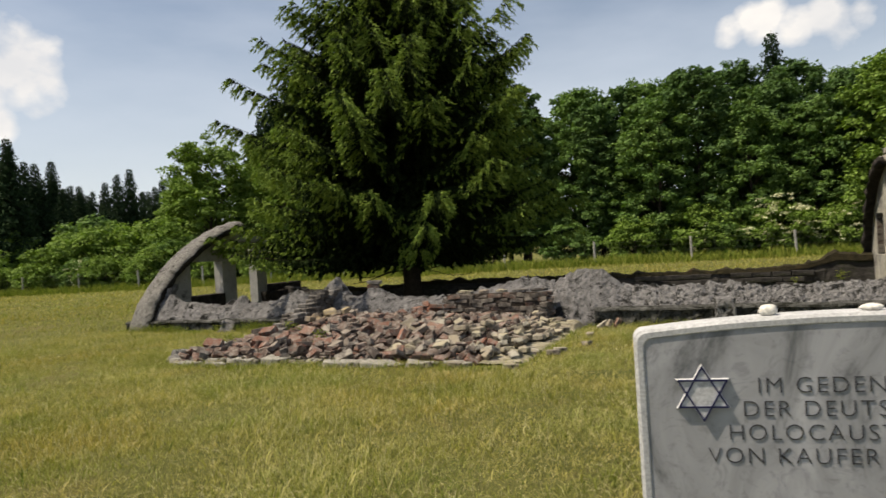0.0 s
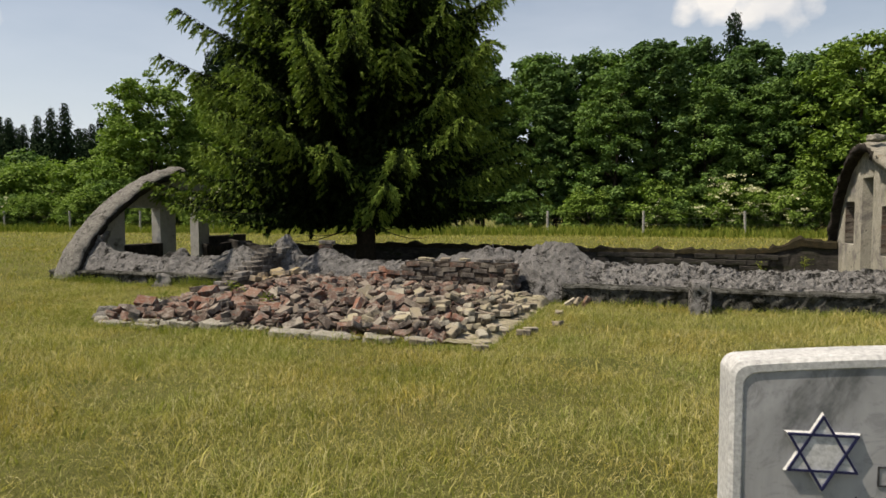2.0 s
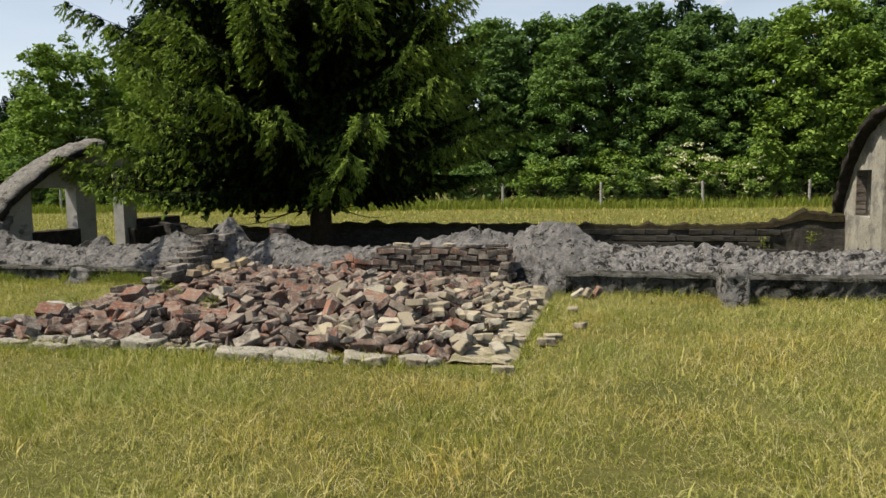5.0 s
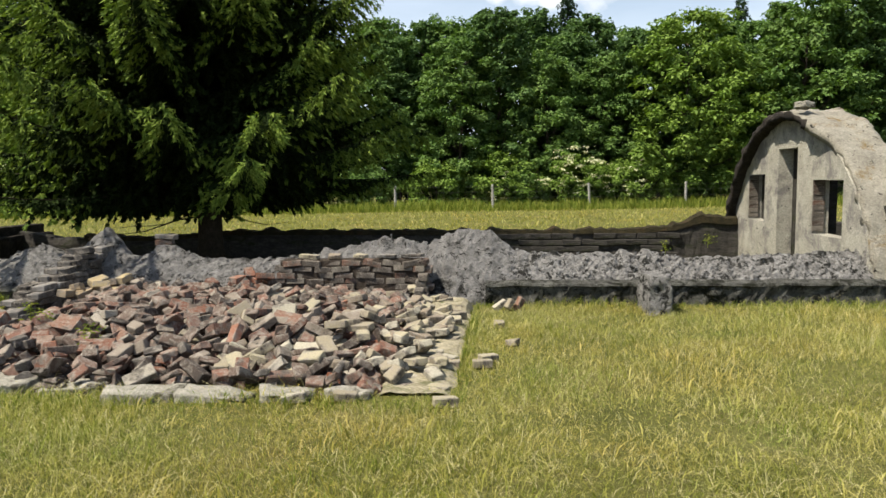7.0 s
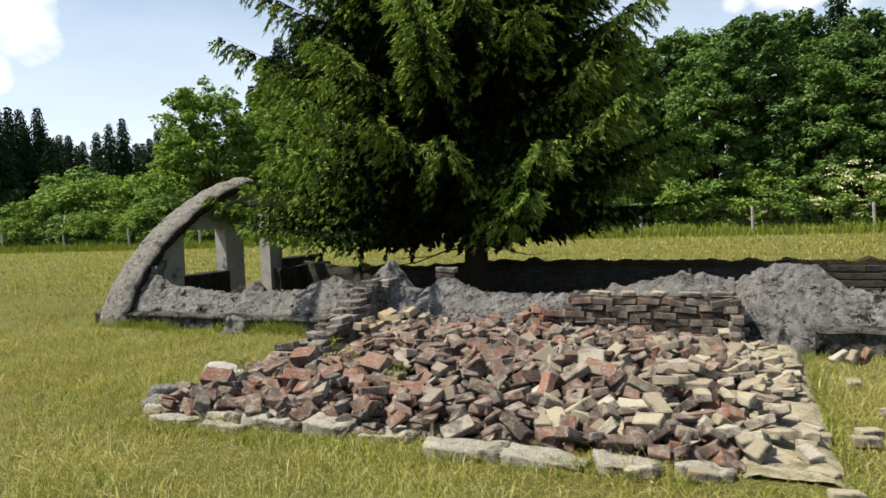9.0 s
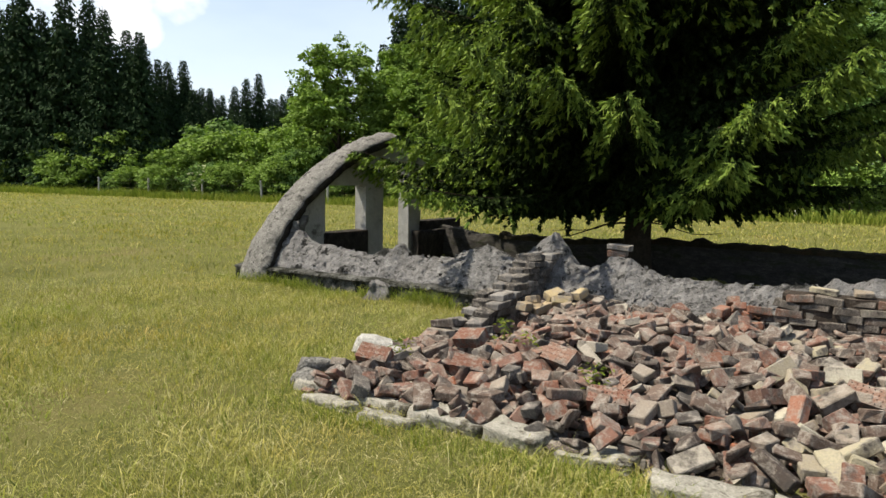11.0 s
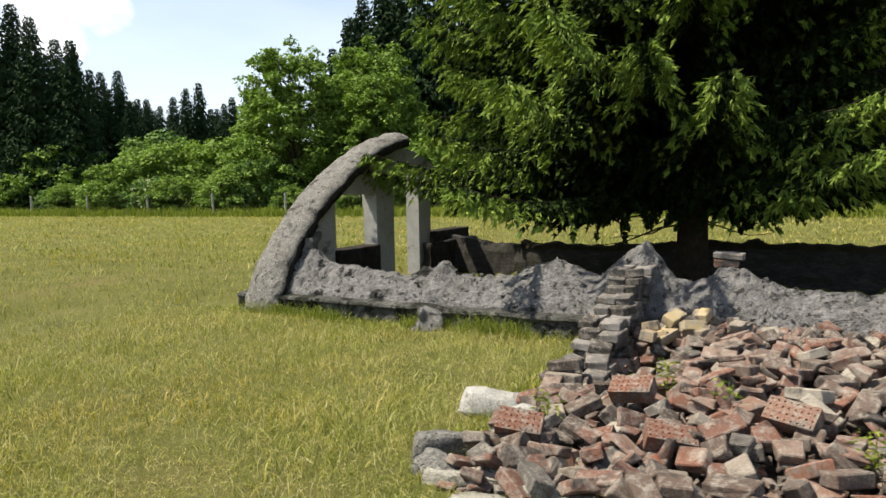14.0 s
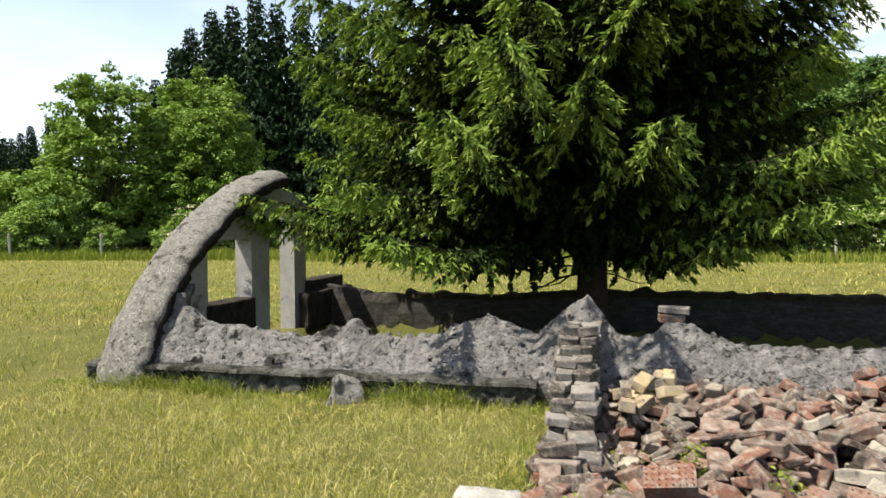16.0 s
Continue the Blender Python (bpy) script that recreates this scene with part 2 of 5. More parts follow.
NEEDLE = plant_material("spruce_needles", [(0.0, (0.006, 0.012, 0.003)), (0.5, (0.015, 0.028, 0.007)), (1.0, (0.033, 0.055, 0.013))], (0.75, 0.75, 0.7), 0.8, 0.85)
NEW_NEEDLE = plant_material("fresh_spruce_shoots", [(0.0, (0.06, 0.105, 0.019)), (0.5, (0.125, 0.185, 0.034)), (1.0, (0.195, 0.262, 0.054))], None, 1, 0.7, 0.2)
DARK_NEEDLE = plant_material("dark_spruce_needles", [(0.0, (0.009, 0.020, 0.009)), (1.0, (0.024, 0.047, 0.018))], None, 1, 0.85)
LEAF = plant_material("broad_leaves", [(0.0, (0.062, 0.112, 0.030)), (0.5, (0.112, 0.188, 0.053)), (1.0, (0.172, 0.258, 0.084))], (0.62, 0.72, 0.65), 0.35, 0.6, 0.28)
LEAF_LIGHT = plant_material("light_leaves", [(0.0, (0.082, 0.138, 0.026)), (0.5, (0.138, 0.212, 0.043)), (1.0, (0.20, 0.285, 0.068))], (0.7, 0.78, 0.7), 0.5, 0.6, 0.25)
LEAF_DARK = plant_material("dark_leaves", [(0.0, (0.045, 0.086, 0.029)), (0.5, (0.081, 0.143, 0.048)), (1.0, (0.13, 0.207, 0.077))], (0.65, 0.72, 0.65), 0.35, 0.6, 0.25)
FLOWER = plant_material("cream_blossom", [(0.0, (0.50, 0.50, 0.28)), (1.0, (0.68, 0.66, 0.45))])
GRASS = plant_material("meadow_grass", [(0.0, (0.125, 0.155, 0.040)), (0.25, (0.288, 0.285, 0.078)), (0.6, (0.405, 0.375, 0.127)), (0.85, (0.485, 0.43, 0.175)), (1.0, (0.575, 0.51, 0.245))], (1.0, 0.84, 0.66), 0.38, 0.6, 0.3, ((0.60, 0.74, 0.55), 0.9))
GRASS_LUSH = plant_material("lush_grass", [(0.0, (0.09, 0.13, 0.020)), (0.5, (0.16, 0.20, 0.035)), (1.0, (0.27, 0.28, 0.065))], None, 1, 0.6, 0.3)
STRAW = plant_material("dry_straw", [(0.0, (0.36, 0.33, 0.15)), (1.0, (0.56, 0.51, 0.29))], None, 1, 0.6, 0.25)

SOIL = stone_like("turf_soil", [(0.25, (0.075, 0.085, 0.024)), (0.5, (0.135, 0.138, 0.040)), (0.8, (0.21, 0.195, 0.075))], 0.9, (0.18, 0.15, 0.06), 0.45, (0.52, 0.72), 55, 1.0, 0.05)
BARK = stone_like("spruce_bark", [(0.25, (0.028, 0.022, 0.017)), (0.5, (0.055, 0.043, 0.033)), (0.8, (0.10, 0.08, 0.063))], 8.0, None, 1, (0.5, 0.6), 30, 1.0, 0.03, stretch=(1, 1, 0.25))
TWIG = stone_like("twig_and_shaded_trunk_bark", [(0.25, (0.016, 0.013, 0.009)), (0.5, (0.03, 0.024, 0.017)), (0.8, (0.055, 0.044, 0.032))], 8.0, None, 1, (0.5, 0.6), 30, 0.6, 0.01)
POST = stone_like("grey_fence_post", [(0.25, (0.22, 0.21, 0.19)), (0.5, (0.36, 0.35, 0.32)), (0.8, (0.46, 0.45, 0.42))], 6.0, None, 1, (0.5, 0.6), 40, 0.5, 0.01, stretch=(1, 1, 0.2))
WIRE, _nt, _b = nodes_of("fence_wire", 0.95, 0.05)
_b.inputs["Base Color"].default_value = (0.05, 0.05, 0.048, 1)
DARK_MOSS = stone_like("dark_moss", [(0.25, (0.015, 0.014, 0.010)), (0.5, (0.035, 0.030, 0.018)), (0.8, (0.06, 0.05, 0.025))], 6.0, (0.06, 0.035, 0.02), 3.0, (0.55, 0.65), 40, 1.0, 0.04)
PEBBLE = stone_like("white_pebble", [(0.3, (0.5, 0.48, 0.43)), (0.7, (0.70, 0.68, 0.62))], 20, None, 1, (0.5, 0.6), 80, 0.3, 0.004, 0.7)

# stained near-black concrete, with the shade under vaults put into its colour
UNDERSIDE = stone_like("shaded_underside", [(0.25, (0.012, 0.011, 0.010)), (0.5, (0.035, 0.031, 0.028)), (0.8, (0.085, 0.075, 0.065))], 6.0, (0.07, 0.045, 0.032), 3.0, (0.60, 0.70), 40, 1.0, 0.04)

# polished grey-white marble with soft veins
MARBLE, _nt, _b = nodes_of("grey_marble", 0.42, 0.35)
_vein = ramp_node(_nt, noise_node(_nt, 2.4, 9, 0.62, (1.0, 1.0, 0.55), 1.8), [(0.32, (0.12, 0.125, 0.13)), (0.42, (0.27, 0.275, 0.285)), (0.58, (0.36, 0.365, 0.38)), (0.75, (0.45, 0.455, 0.47))])
_fine = ramp_node(_nt, noise_node(_nt, 9, 8, 0.7, None, 2.5), [(0.36, (0.66, 0.66, 0.67)), (0.48, (1, 1, 1))])
_nt.links.new(mixed(_nt, 0.7, _vein, _fine, "MULTIPLY"), _b.inputs["Base Color"])
ROUGH_MARBLE = stone_like("weathered_marble_edge", [(0.25, (0.33, 0.335, 0.335)), (0.5, (0.43, 0.435, 0.435)), (0.8, (0.52, 0.525, 0.52))], 5.0, (0.10, 0.09, 0.085), 4.5, (0.63, 0.70), 60, 0.4, 0.005, 0.7)
STAR_METAL = stone_like("star_white_marble", [(0.3, (0.44, 0.445, 0.45)), (0.7, (0.54, 0.545, 0.55))], 6, None, 1, (0.5, 0.6), 60, 0.2, 0.003, 0.4)
BLUE_LINE, _nt, _b = nodes_of("blue_inlay", 0.4, 0.4)
_b.inputs["Base Color"].default_value = (0.012, 0.014, 0.06, 1)
LETTER, _nt, _b = nodes_of("dark_letter_paint", 0.6, 0.3)
_b.inputs["Base Color"].default_value = (0.035, 0.035, 0.04, 1)


# ---- building helpers ----
rng = np.random.default_rng(7)


def linked(name, mesh, material, parent=None, label=""):
    if material is not None and not mesh.materials:
        for m in (material if isinstance(material, (list, tuple)) else [material]):
            mesh.materials.append(m)
    ob = new(name, mesh)
    ob.parent = parent
    if label:
        tagged(ob, label)
    return ob


def part(name, bm, material, parent=None, label=""):
    """Links a bmesh as one mesh object under a thing or a part."""
    mesh = bpy.data.meshes.new(name)
    bm.to_mesh(mesh)
    bm.free()
    return linked(name, mesh, material, parent, label)


def thing(name, label, category, at=(0, 0, 0), group="", kind="", turn=0.0):
    ob = new(name)
    ob.matrix_basis = pose(*at, 0, 0, turn)
    return tagged(ob, label, category, group, kind)


def mesh_np(name, verts, faces, slots=None, smooth=False):
    """A mesh from arrays: verts (n, 3), faces (m, 3 or 4)."""
    verts, faces = np.asarray(verts, np.float32), np.asarray(faces, np.int32)
    k = faces.shape[1]
    mesh = bpy.data.meshes.new(name)
    mesh.vertices.add(len(verts))
    mesh.vertices.foreach_set("co", verts.ravel())
    mesh.loops.add(faces.size)
    mesh.loops.foreach_set("vertex_index", faces.ravel())
    mesh.polygons.add(len(faces))
    mesh.polygons.foreach_set("loop_start", np.arange(0, faces.size, k, dtype=np.int32))
    if slots is not None:
        mesh.polygons.foreach_set("material_index", np.asarray(slots, np.int32))
    mesh.polygons.foreach_set("use_smooth", np.full(len(faces), smooth))
    mesh.update(calc_edges=True)
    return mesh


def box(bm, x0, x1, y0, y1, z0, z1, bevel=0.0):
    r = bmesh.ops.create_cube(bm, size=1.0, matrix=Matrix.Translation(((x0 + x1) / 2, (y0 + y1) / 2, (z0 + z1) / 2)) @ Matrix.Diagonal((x1 - x0, y1 - y0, z1 - z0, 1)))
    if bevel:
        edges = list({e for v in r["verts"] for e in v.link_edges})
        bmesh.ops.bevel(bm, geom=edges, offset=bevel, segments=1, affect="EDGES")
    return r["verts"]


def fractal(x, y, z=0.0, octaves=4):
    return noise.fractal(Vector((x, y, z)), 1.0, 2.0, octaves)


def roughen(bm, amount, scale, seed=0.0, keep_below=None):
    bm.normal_update()
    for v in bm.verts:
        if keep_below is not None and v.co.z < keep_below:
            continue
        d = fractal(v.co.x * scale + seed, v.co.y * scale, v.co.z * scale, 3)
        v.co += v.normal * d * amount


def rough_block(name, size, material, parent, at, turn=(0, 0, 0), cuts=4, amount=0.02, scale=6.0, seed=0.0, label="", taper=0.0):
    """A broken, uneven block."""
    bm = bmesh.new()
    bmesh.ops.create_cube(bm, size=1.0)
    bmesh.ops.subdivide_edges(bm, edges=bm.edges[:], cuts=cuts, use_grid_fill=True)
    for v in bm.verts:
        k = 1 - taper * (v.co.z + 0.5)
        v.co = Vector((v.co.x * size[0] * k, v.co.y * size[1] * k, (v.co.z + 0.5) * size[2]))
    roughen(bm, amount, scale, seed)
    for f in bm.faces:
        f.smooth = True
    ob = part(name, bm, material, parent, label)
    ob.matrix_basis = pose(*at, *turn)
    return ob


def lerp_at(table, x):
    return float(np.interp(x, [p[0] for p in table], [p[1] for p in table]))


# ---- ground ----
INSIDE = (-13.3, 5.4, 13.45, 18.15)


def ground_z(x, y):
    z = 0.03 * math.sin(x * 0.31 + 1.0) * math.sin(y * 0.27)
    if INSIDE[0] < x < INSIDE[1] and INSIDE[2] < y < INSIDE[3]:
        z -= 0.45
    return z


def ground_axis(lo, hi, step):
    inner = np.arange(lo, hi + 1e-6, step)
    grow = 1.5 * 1.45 ** np.arange(0, 18)
    return np.concatenate([(lo - np.cumsum(grow))[::-1], inner, hi + np.cumsum(grow)])


def make_ground():
    xs, ys = ground_axis(-24, 12, 0.15), ground_axis(-6, 26, 0.15)
    verts = [(x, y, ground_z(x, y) + (0.03 * fractal(x * 0.8, y * 0.8) if abs(x) < 40 and abs(y) < 60 else 0)) for y in ys for x in xs]
    n, m = len(xs), len(ys)
    i = np.arange(n * m).reshape(m, n)
    faces = np.stack([i[:-1, :-1], i[:-1, 1:], i[1:, 1:], i[1:, :-1]], -1).reshape(-1, 4)
    ob = linked("ground", mesh_np("ground", verts, faces, smooth=True), SOIL)
    return tagged(ob, "meadow ground of dry turf and soil", "ground", kind="structure")


make_ground()

# ---- the ruined hut ----
CENTRE_Y, HALF, HIGH = 15.5, 3.15, 2.8
FRONT_TOP = [(-13.9, 0.62), (-13.45, 0.95), (-13.1, 0.86), (-12.8, 0.66), (-12.2, 0.60), (-11.5, 0.54), (-10.92, 0.74), (-10.68, 0.57), (-10.0, 0.60), (-9.5, 0.80), (-9.3, 0.84),
             (-9.0, 0.70), (-8.84, 0.64), (-8.45, 1.0), (-8.3, 1.08), (-8.15, 0.9), (-8.0, 0.68), (-7.75, 0.62), (-7.5, 0.82), (-7.3, 0.80), (-6.8, 0.60), (-5.6, 0.60), (-4.6, 0.76),
             (-3.95, 0.92), (-3.45, 0.80), (-2.9, 1.02), (-2.5, 1.0), (-2.14, 0.70), (-1.4, 0.65), (-0.2, 0.68), (0.26, 0.58), (1.0, 0.59), (2.5, 0.66), (5.6, 0.7)]
BACK_TOP = [(-13.9, 0.72), (-13.0, 0.66), (-12.5, 0.55), (-10.0, 0.52), (-8.5, 0.64), (-5.0, 0.62), (-2.0, 0.60), (0.6, 0.61), (1.3, 0.66), (1.9, 0.82), (2.3, 0.78), (5.6, 0.72)]


def strip_mesh(name, profile_at, x0, x1, step, smooth=False):
    """A long solid whose cross section, a closed ring of (y, z), is given for each x."""
    xs = np.arange(x0, x1 + 1e-6, step)
    rings = [profile_at(x) for x in xs]
    k = len(rings[0])
    verts = [(x + 0.0, y, z) for x, ring in zip(xs, rings) for y, z in ring]
    i = np.arange(len(xs) * k).reshape(len(xs), k)
    j = np.roll(i, -1, axis=1)
    faces = np.stack([i[:-1], i[1:], j[1:], j[:-1]], -1).reshape(-1, 4)
    bm = bmesh.new()
    bm.from_mesh(mesh_np(name, verts, faces, smooth=smooth))
    bm.verts.ensure_lookup_table()
    bm.faces.new([bm.verts[a] for a in i[0]])
    bm.faces.new([bm.verts[a] for a in i[-1][::-1]])
    return bm


def front_slope(x):
    """The broken foot of the vault: a rubbly cement slope that leans back from the ledge."""
    top = lerp_at(FRONT_TOP, x) + 0.06 * fractal(x * 6.0, 3.0, 0, 3)
    fan = max(0.0, 1 - abs(x + 2.95) / 0.75)
    y0, z0 = 12.68 - 0.18 * fan, 0.28 * (1 - fan) - 0.05
    ring = [(y0, -0.1), (y0, z0)]
    for s in np.linspace(0.0, 1.0, 22)[1:]:
        y = y0 + (13.18 - y0) * s ** 1.15
        z = z0 + (top - z0) * s ** 0.9
        r = 0.024 * fractal(x * 11.0, y * 11.0, z * 11.0, 6) + 0.016 * fractal(x * 2.2 + 9, z * 4.0, 0, 3) + (0.034 * fractal(x * 13.0, y * 13.0, z * 13.0 + 4, 3) * min(1.0, x + 2.2) if x > -2.2 else 0.0)
        ring.append((y - r * 0.7, z + r * (1 if s < 1 else 0.5)))
    d = 0.04 * fractal(x * 3.3, 7.7, 0, 3)
    ring += [(13.32 + d, top - 0.02), (13.42 + d, top - 0.14), (13.46, 0.2), (13.46, -0.6), (13.0, -0.6)]
    return ring


def front_ledge(x):
    edge = 12.55 + 0.025 * fractal(x * 2.2, 1.3, 0, 3)
    top = 0.30 + 0.022 * fractal(x * 1.6, 4.0, 0, 4) - (0.06 if x < -8 else 0.0)
    chip = [0.05 * fractal(x * 7.0, z * 12.0, 2.0, 5) for z in (0.0, 0.1, 0.2)]
    return [(edge + 0.02, -0.15), (edge + 0.015 + chip[0], 0.06), (edge + 0.02 + chip[1], 0.15), (edge + 0.01 + chip[2], top - 0.05), (edge - 0.015, top - 0.03), (edge, top), (12.74, top + 0.03), (12.85, top - 0.05), (12.85, -0.15)]


def back_wall(x):
    top = lerp_at(BACK_TOP, x) + 0.035 * fractal(x * 4.0, 2.0, 0, 3)
    r = [0.04 * fractal(x * 3, z * 9.0, 5.0, 3) for z in (0.0, 0.2, 0.4, 0.6)]
    return [(18.1, -0.6), (18.12 + r[0], -0.1), (18.14 + r[1], top * 0.35), (18.16 + r[2], top * 0.7), (18.2 + r[3], top - 0.02), (18.35, top), (18.6, top - 0.05), (18.9, 0.05), (19.0, -0.6)]


def moss_cap(x):
    top = lerp_at(BACK_TOP, x) - 0.01
    h = max(0.012, 0.05 + 0.09 * fractal(x * 3.0, 6.0, 0, 4) + (0.07 if x > 1.3 else 0))
    return [(18.14, top - 0.06), (18.16, top + h * 0.6), (18.3, top + h), (18.5, top + h * 0.7), (18.66, top - 0.09), (18.4, top - 0.1)]


tagged(part("wall_front", strip_mesh("wall_front", front_slope, -13.95, -2.01, 0.03), CEMENT), "broken grey cement foot of a fallen vault", "ruined wall", kind="structure")
tagged(part("wall_front_low", strip_mesh("wall_front_low", front_slope, -2.01, 5.6, 0.022), CRUMBLED), "crumbling pitted low wall of grey concrete", "ruined wall", kind="structure")
for a, b_ in ((-14.0, -8.75), (-2.55, 5.7)):
    tagged(part("trim_ledge", strip_mesh("trim_ledge", front_ledge, a, b_, 0.06), LEDGE), "dark mossy concrete ledge along the wall foot", "ledge", kind="structure")
tagged(part("wall_back", strip_mesh("wall_back", back_wall, -13.9, 5.6, 0.08), DARK_WALL), "low masonry wall on the far side, tree shade in its dark colour", "ruined wall", kind="structure")
tagged(part("trim_moss", strip_mesh("trim_moss", moss_cap, -11.8, 2.6, 0.05), DARK_MOSS), "dark moss and earth on the wall top", "moss", kind="structure")


def arch_ring(scale_y, high, power=1.85, n=40, a0=0.0, a1=math.pi, centre=CENTRE_Y):
    """Points (y, z) on the vault's curve, from the front foot over the top to the back foot."""
    pts = []
    for a in np.linspace(a0, a1, n):
        c, s = math.cos(a), math.sin(a)
        pts.append((centre - scale_y * math.copysign(abs(c) ** (2 / power), c), high * abs(s) ** (2 / power)))
    return pts


def vault(name, x0, x1, half, high, thick, material, parent, a0, a1, label, seed, rough=0.03, nx=10, n=56, power=1.85, centre=CENTRE_Y, pale_below=None, round_off=0.0):
    """A curved concrete shell between x0 and x1, with a broken end where it stops short."""
    bm = bmesh.new()
    outer, inner = arch_ring(half, high, power, n, a0, a1, centre), arch_ring(half - thick, high - thick, power, n, a0, a1, centre)
    grid = []
    for j in range(n):
        ring = []
        for i in range(nx + 1):
            y, z = outer[j]
            back = 0.0 if pale_below is None else 0.19 * min(1.0, max(0.0, (pale_below - y) / 0.5))
            x = x0 + back + (x1 - x0 - back) * i / nx
            d = rough * fractal(x * 3 + seed, y * 3, z * 3, 4) + 0.35 * rough * fractal(x * 14 + seed, y * 14, z * 14, 3) - round_off * (2 * i / nx - 1) ** 4
            edge = 0.05 * fractal(y * 4 + seed, z * 4, 0, 3) if i in (0, nx) else 0.0
            ring.append((x + edge, y + d * (y - centre) / half, z + d * z / high))
        for i in range(nx, -1, -1):
            y, z = inner[j]
            back = 0.0 if pale_below is None else 0.19 * min(1.0, max(0.0, (pale_below - y) / 0.5))
            x = x0 + back + (x1 - x0 - back) * i / nx
            d = rough * 0.7 * fractal(x * 4 + seed, y * 4, z * 4 + 5, 4)
            edge = 0.07 * fractal(y * 5 + seed, z * 5, 3, 3) if i in (0, nx) else 0.0
            ring.append((x + edge, y + d, z + d))
        grid.append([bm.verts.new(p) for p in ring])
    k = len(grid[0])
    for j in range(n - 1):
        for i in range(k):
            i2 = (i + 1) % k
            f = bm.faces.new((grid[j][i], grid[j][i2], grid[j + 1][i2], grid[j + 1][i]))
            # inner and end faces take the near-black slot, shade painted in
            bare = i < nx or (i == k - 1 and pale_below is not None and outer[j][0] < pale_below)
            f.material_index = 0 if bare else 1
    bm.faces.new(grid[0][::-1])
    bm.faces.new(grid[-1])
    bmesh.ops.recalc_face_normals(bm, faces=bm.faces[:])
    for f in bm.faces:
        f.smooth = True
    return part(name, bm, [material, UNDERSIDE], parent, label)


def end_wall(name, x0, x1, half, high, holes, material, parent, label="", y_cut=None, power=1.85, centre=CENTRE_Y):
    """An end wall under the vault: columns of masonry between and round its openings, (y0, y1, z0, z1) each."""
    ys = sorted({round(v, 4) for h in holes for v in h[:2]} | set(np.round(np.linspace(centre - half, centre + half, 41), 4)))
    if y_cut:
        ys = [y for y in ys if y_cut[0] <= y <= y_cut[1]]
    curve = arch_ring(half, high, power, 200, centre=centre)
    cy, cz = [p[0] for p in curve], [p[1] for p in curve]
    bm = bmesh.new()

    def quad_prism(ya, yb, za0, zb0, za1, zb1):
        if za1 - za0 < 0.01 and zb1 - zb0 < 0.01:
            return
        a = [bm.verts.new(p) for p in ((x0, ya, za0), (x0, yb, zb0), (x0, yb, zb1), (x0, ya, za1))]
        b = [bm.verts.new(p) for p in ((x1, ya, za0), (x1, yb, zb0), (x1, yb, zb1), (x1, ya, za1))]
        for q in ((a[3], a[2], a[1], a[0]), b, (a[0], a[1], b[1], b[0]), (a[1], a[2], b[2], b[1]), (a[2], a[3], b[3], b[2]), (a[3], a[0], b[0], b[3])):
            bm.faces.new(q)

    for ya, yb in zip(ys[:-1], ys[1:]):
        ta, tb = np.interp(ya, cy, cz), np.interp(yb, cy, cz)
        mid = (ya + yb) / 2
        spans, low = [], -0.5
        for h in sorted((h for h in holes if h[0] < mid < h[1]), key=lambda h: h[2]):
            spans.append((low, h[2]))
            low = h[3]
        for lo, hi in spans:
            if hi > lo:
                quad_prism(ya, yb, lo, lo, min(hi, ta), min(hi, tb))
        if min(ta, tb) > low:
            quad_prism(ya, yb, low, low, ta, tb)
    bmesh.ops.remove_doubles(bm, verts=bm.verts[:], dist=0.0005)
    seen, extra = {}, []
    for f in bm.faces:
        key = tuple(sorted(v.index for v in f.verts))
        seen.setdefault(key, []).append(f)
    for group in seen.values():
        if len(group) > 1:
            extra += group
    bmesh.ops.delete(bm, geom=extra, context="FACES")
    for v in bm.verts:
        v.co.y += 0.008 * fractal(v.co.y * 5, v.co.z * 5, v.co.x, 2)
    return part(name, bm, material, parent, label)


# the far end: a broken arch rib with its end wall
left_end = thing("ruined_gable", "weathered concrete arch rib with a windowed end wall, half broken away", "ruin", (0, 0, 0))
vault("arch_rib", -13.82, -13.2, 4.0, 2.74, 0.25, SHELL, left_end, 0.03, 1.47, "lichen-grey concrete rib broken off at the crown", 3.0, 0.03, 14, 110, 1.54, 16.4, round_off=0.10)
rough_block("rib_foot", (0.72, 0.62, 0.40), SHELL, left_end, (-13.52, 12.74, -0.05), (0, 0, 0), 9, 0.06, 5.0, 3.0, "spreading foot of the rib", 0.45)
end_wall("end_wall", -13.78, -13.5, 3.76, 2.48, [(14.3, 15.52, 0.68, 1.62), (16.1, 17.02, -0.3, 2.05), (17.5, 19.2, 0.78, 2.0)], GREY_PLASTER, left_end, "grey plastered wall with empty window and door openings", (12.9, 19.2), 1.5, 16.4)
# added linings: their near-black colour shades the wall and its sunlit sills
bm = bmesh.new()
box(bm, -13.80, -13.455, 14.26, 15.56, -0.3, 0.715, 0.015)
part("dark_lining", bm, UNDERSIDE, left_end, "added near-black lining that keeps wall and sill under the window dark")
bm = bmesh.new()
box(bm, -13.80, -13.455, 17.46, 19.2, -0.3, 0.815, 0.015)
part("dark_lining", bm, UNDERSIDE, left_end, "added near-black lining that keeps wall and sill under the open gap dark")
# added low block, coloured near-black for the shade under the spruce
rough_block("shade_block", (0.16, 2.2, 0.66), UNDERSIDE, left_end, (-13.36, 18.2, -0.05), (0, 0, 0), 6, 0.03, 4.0, 9.0, "added near-black block in place of the tree's deep shade")
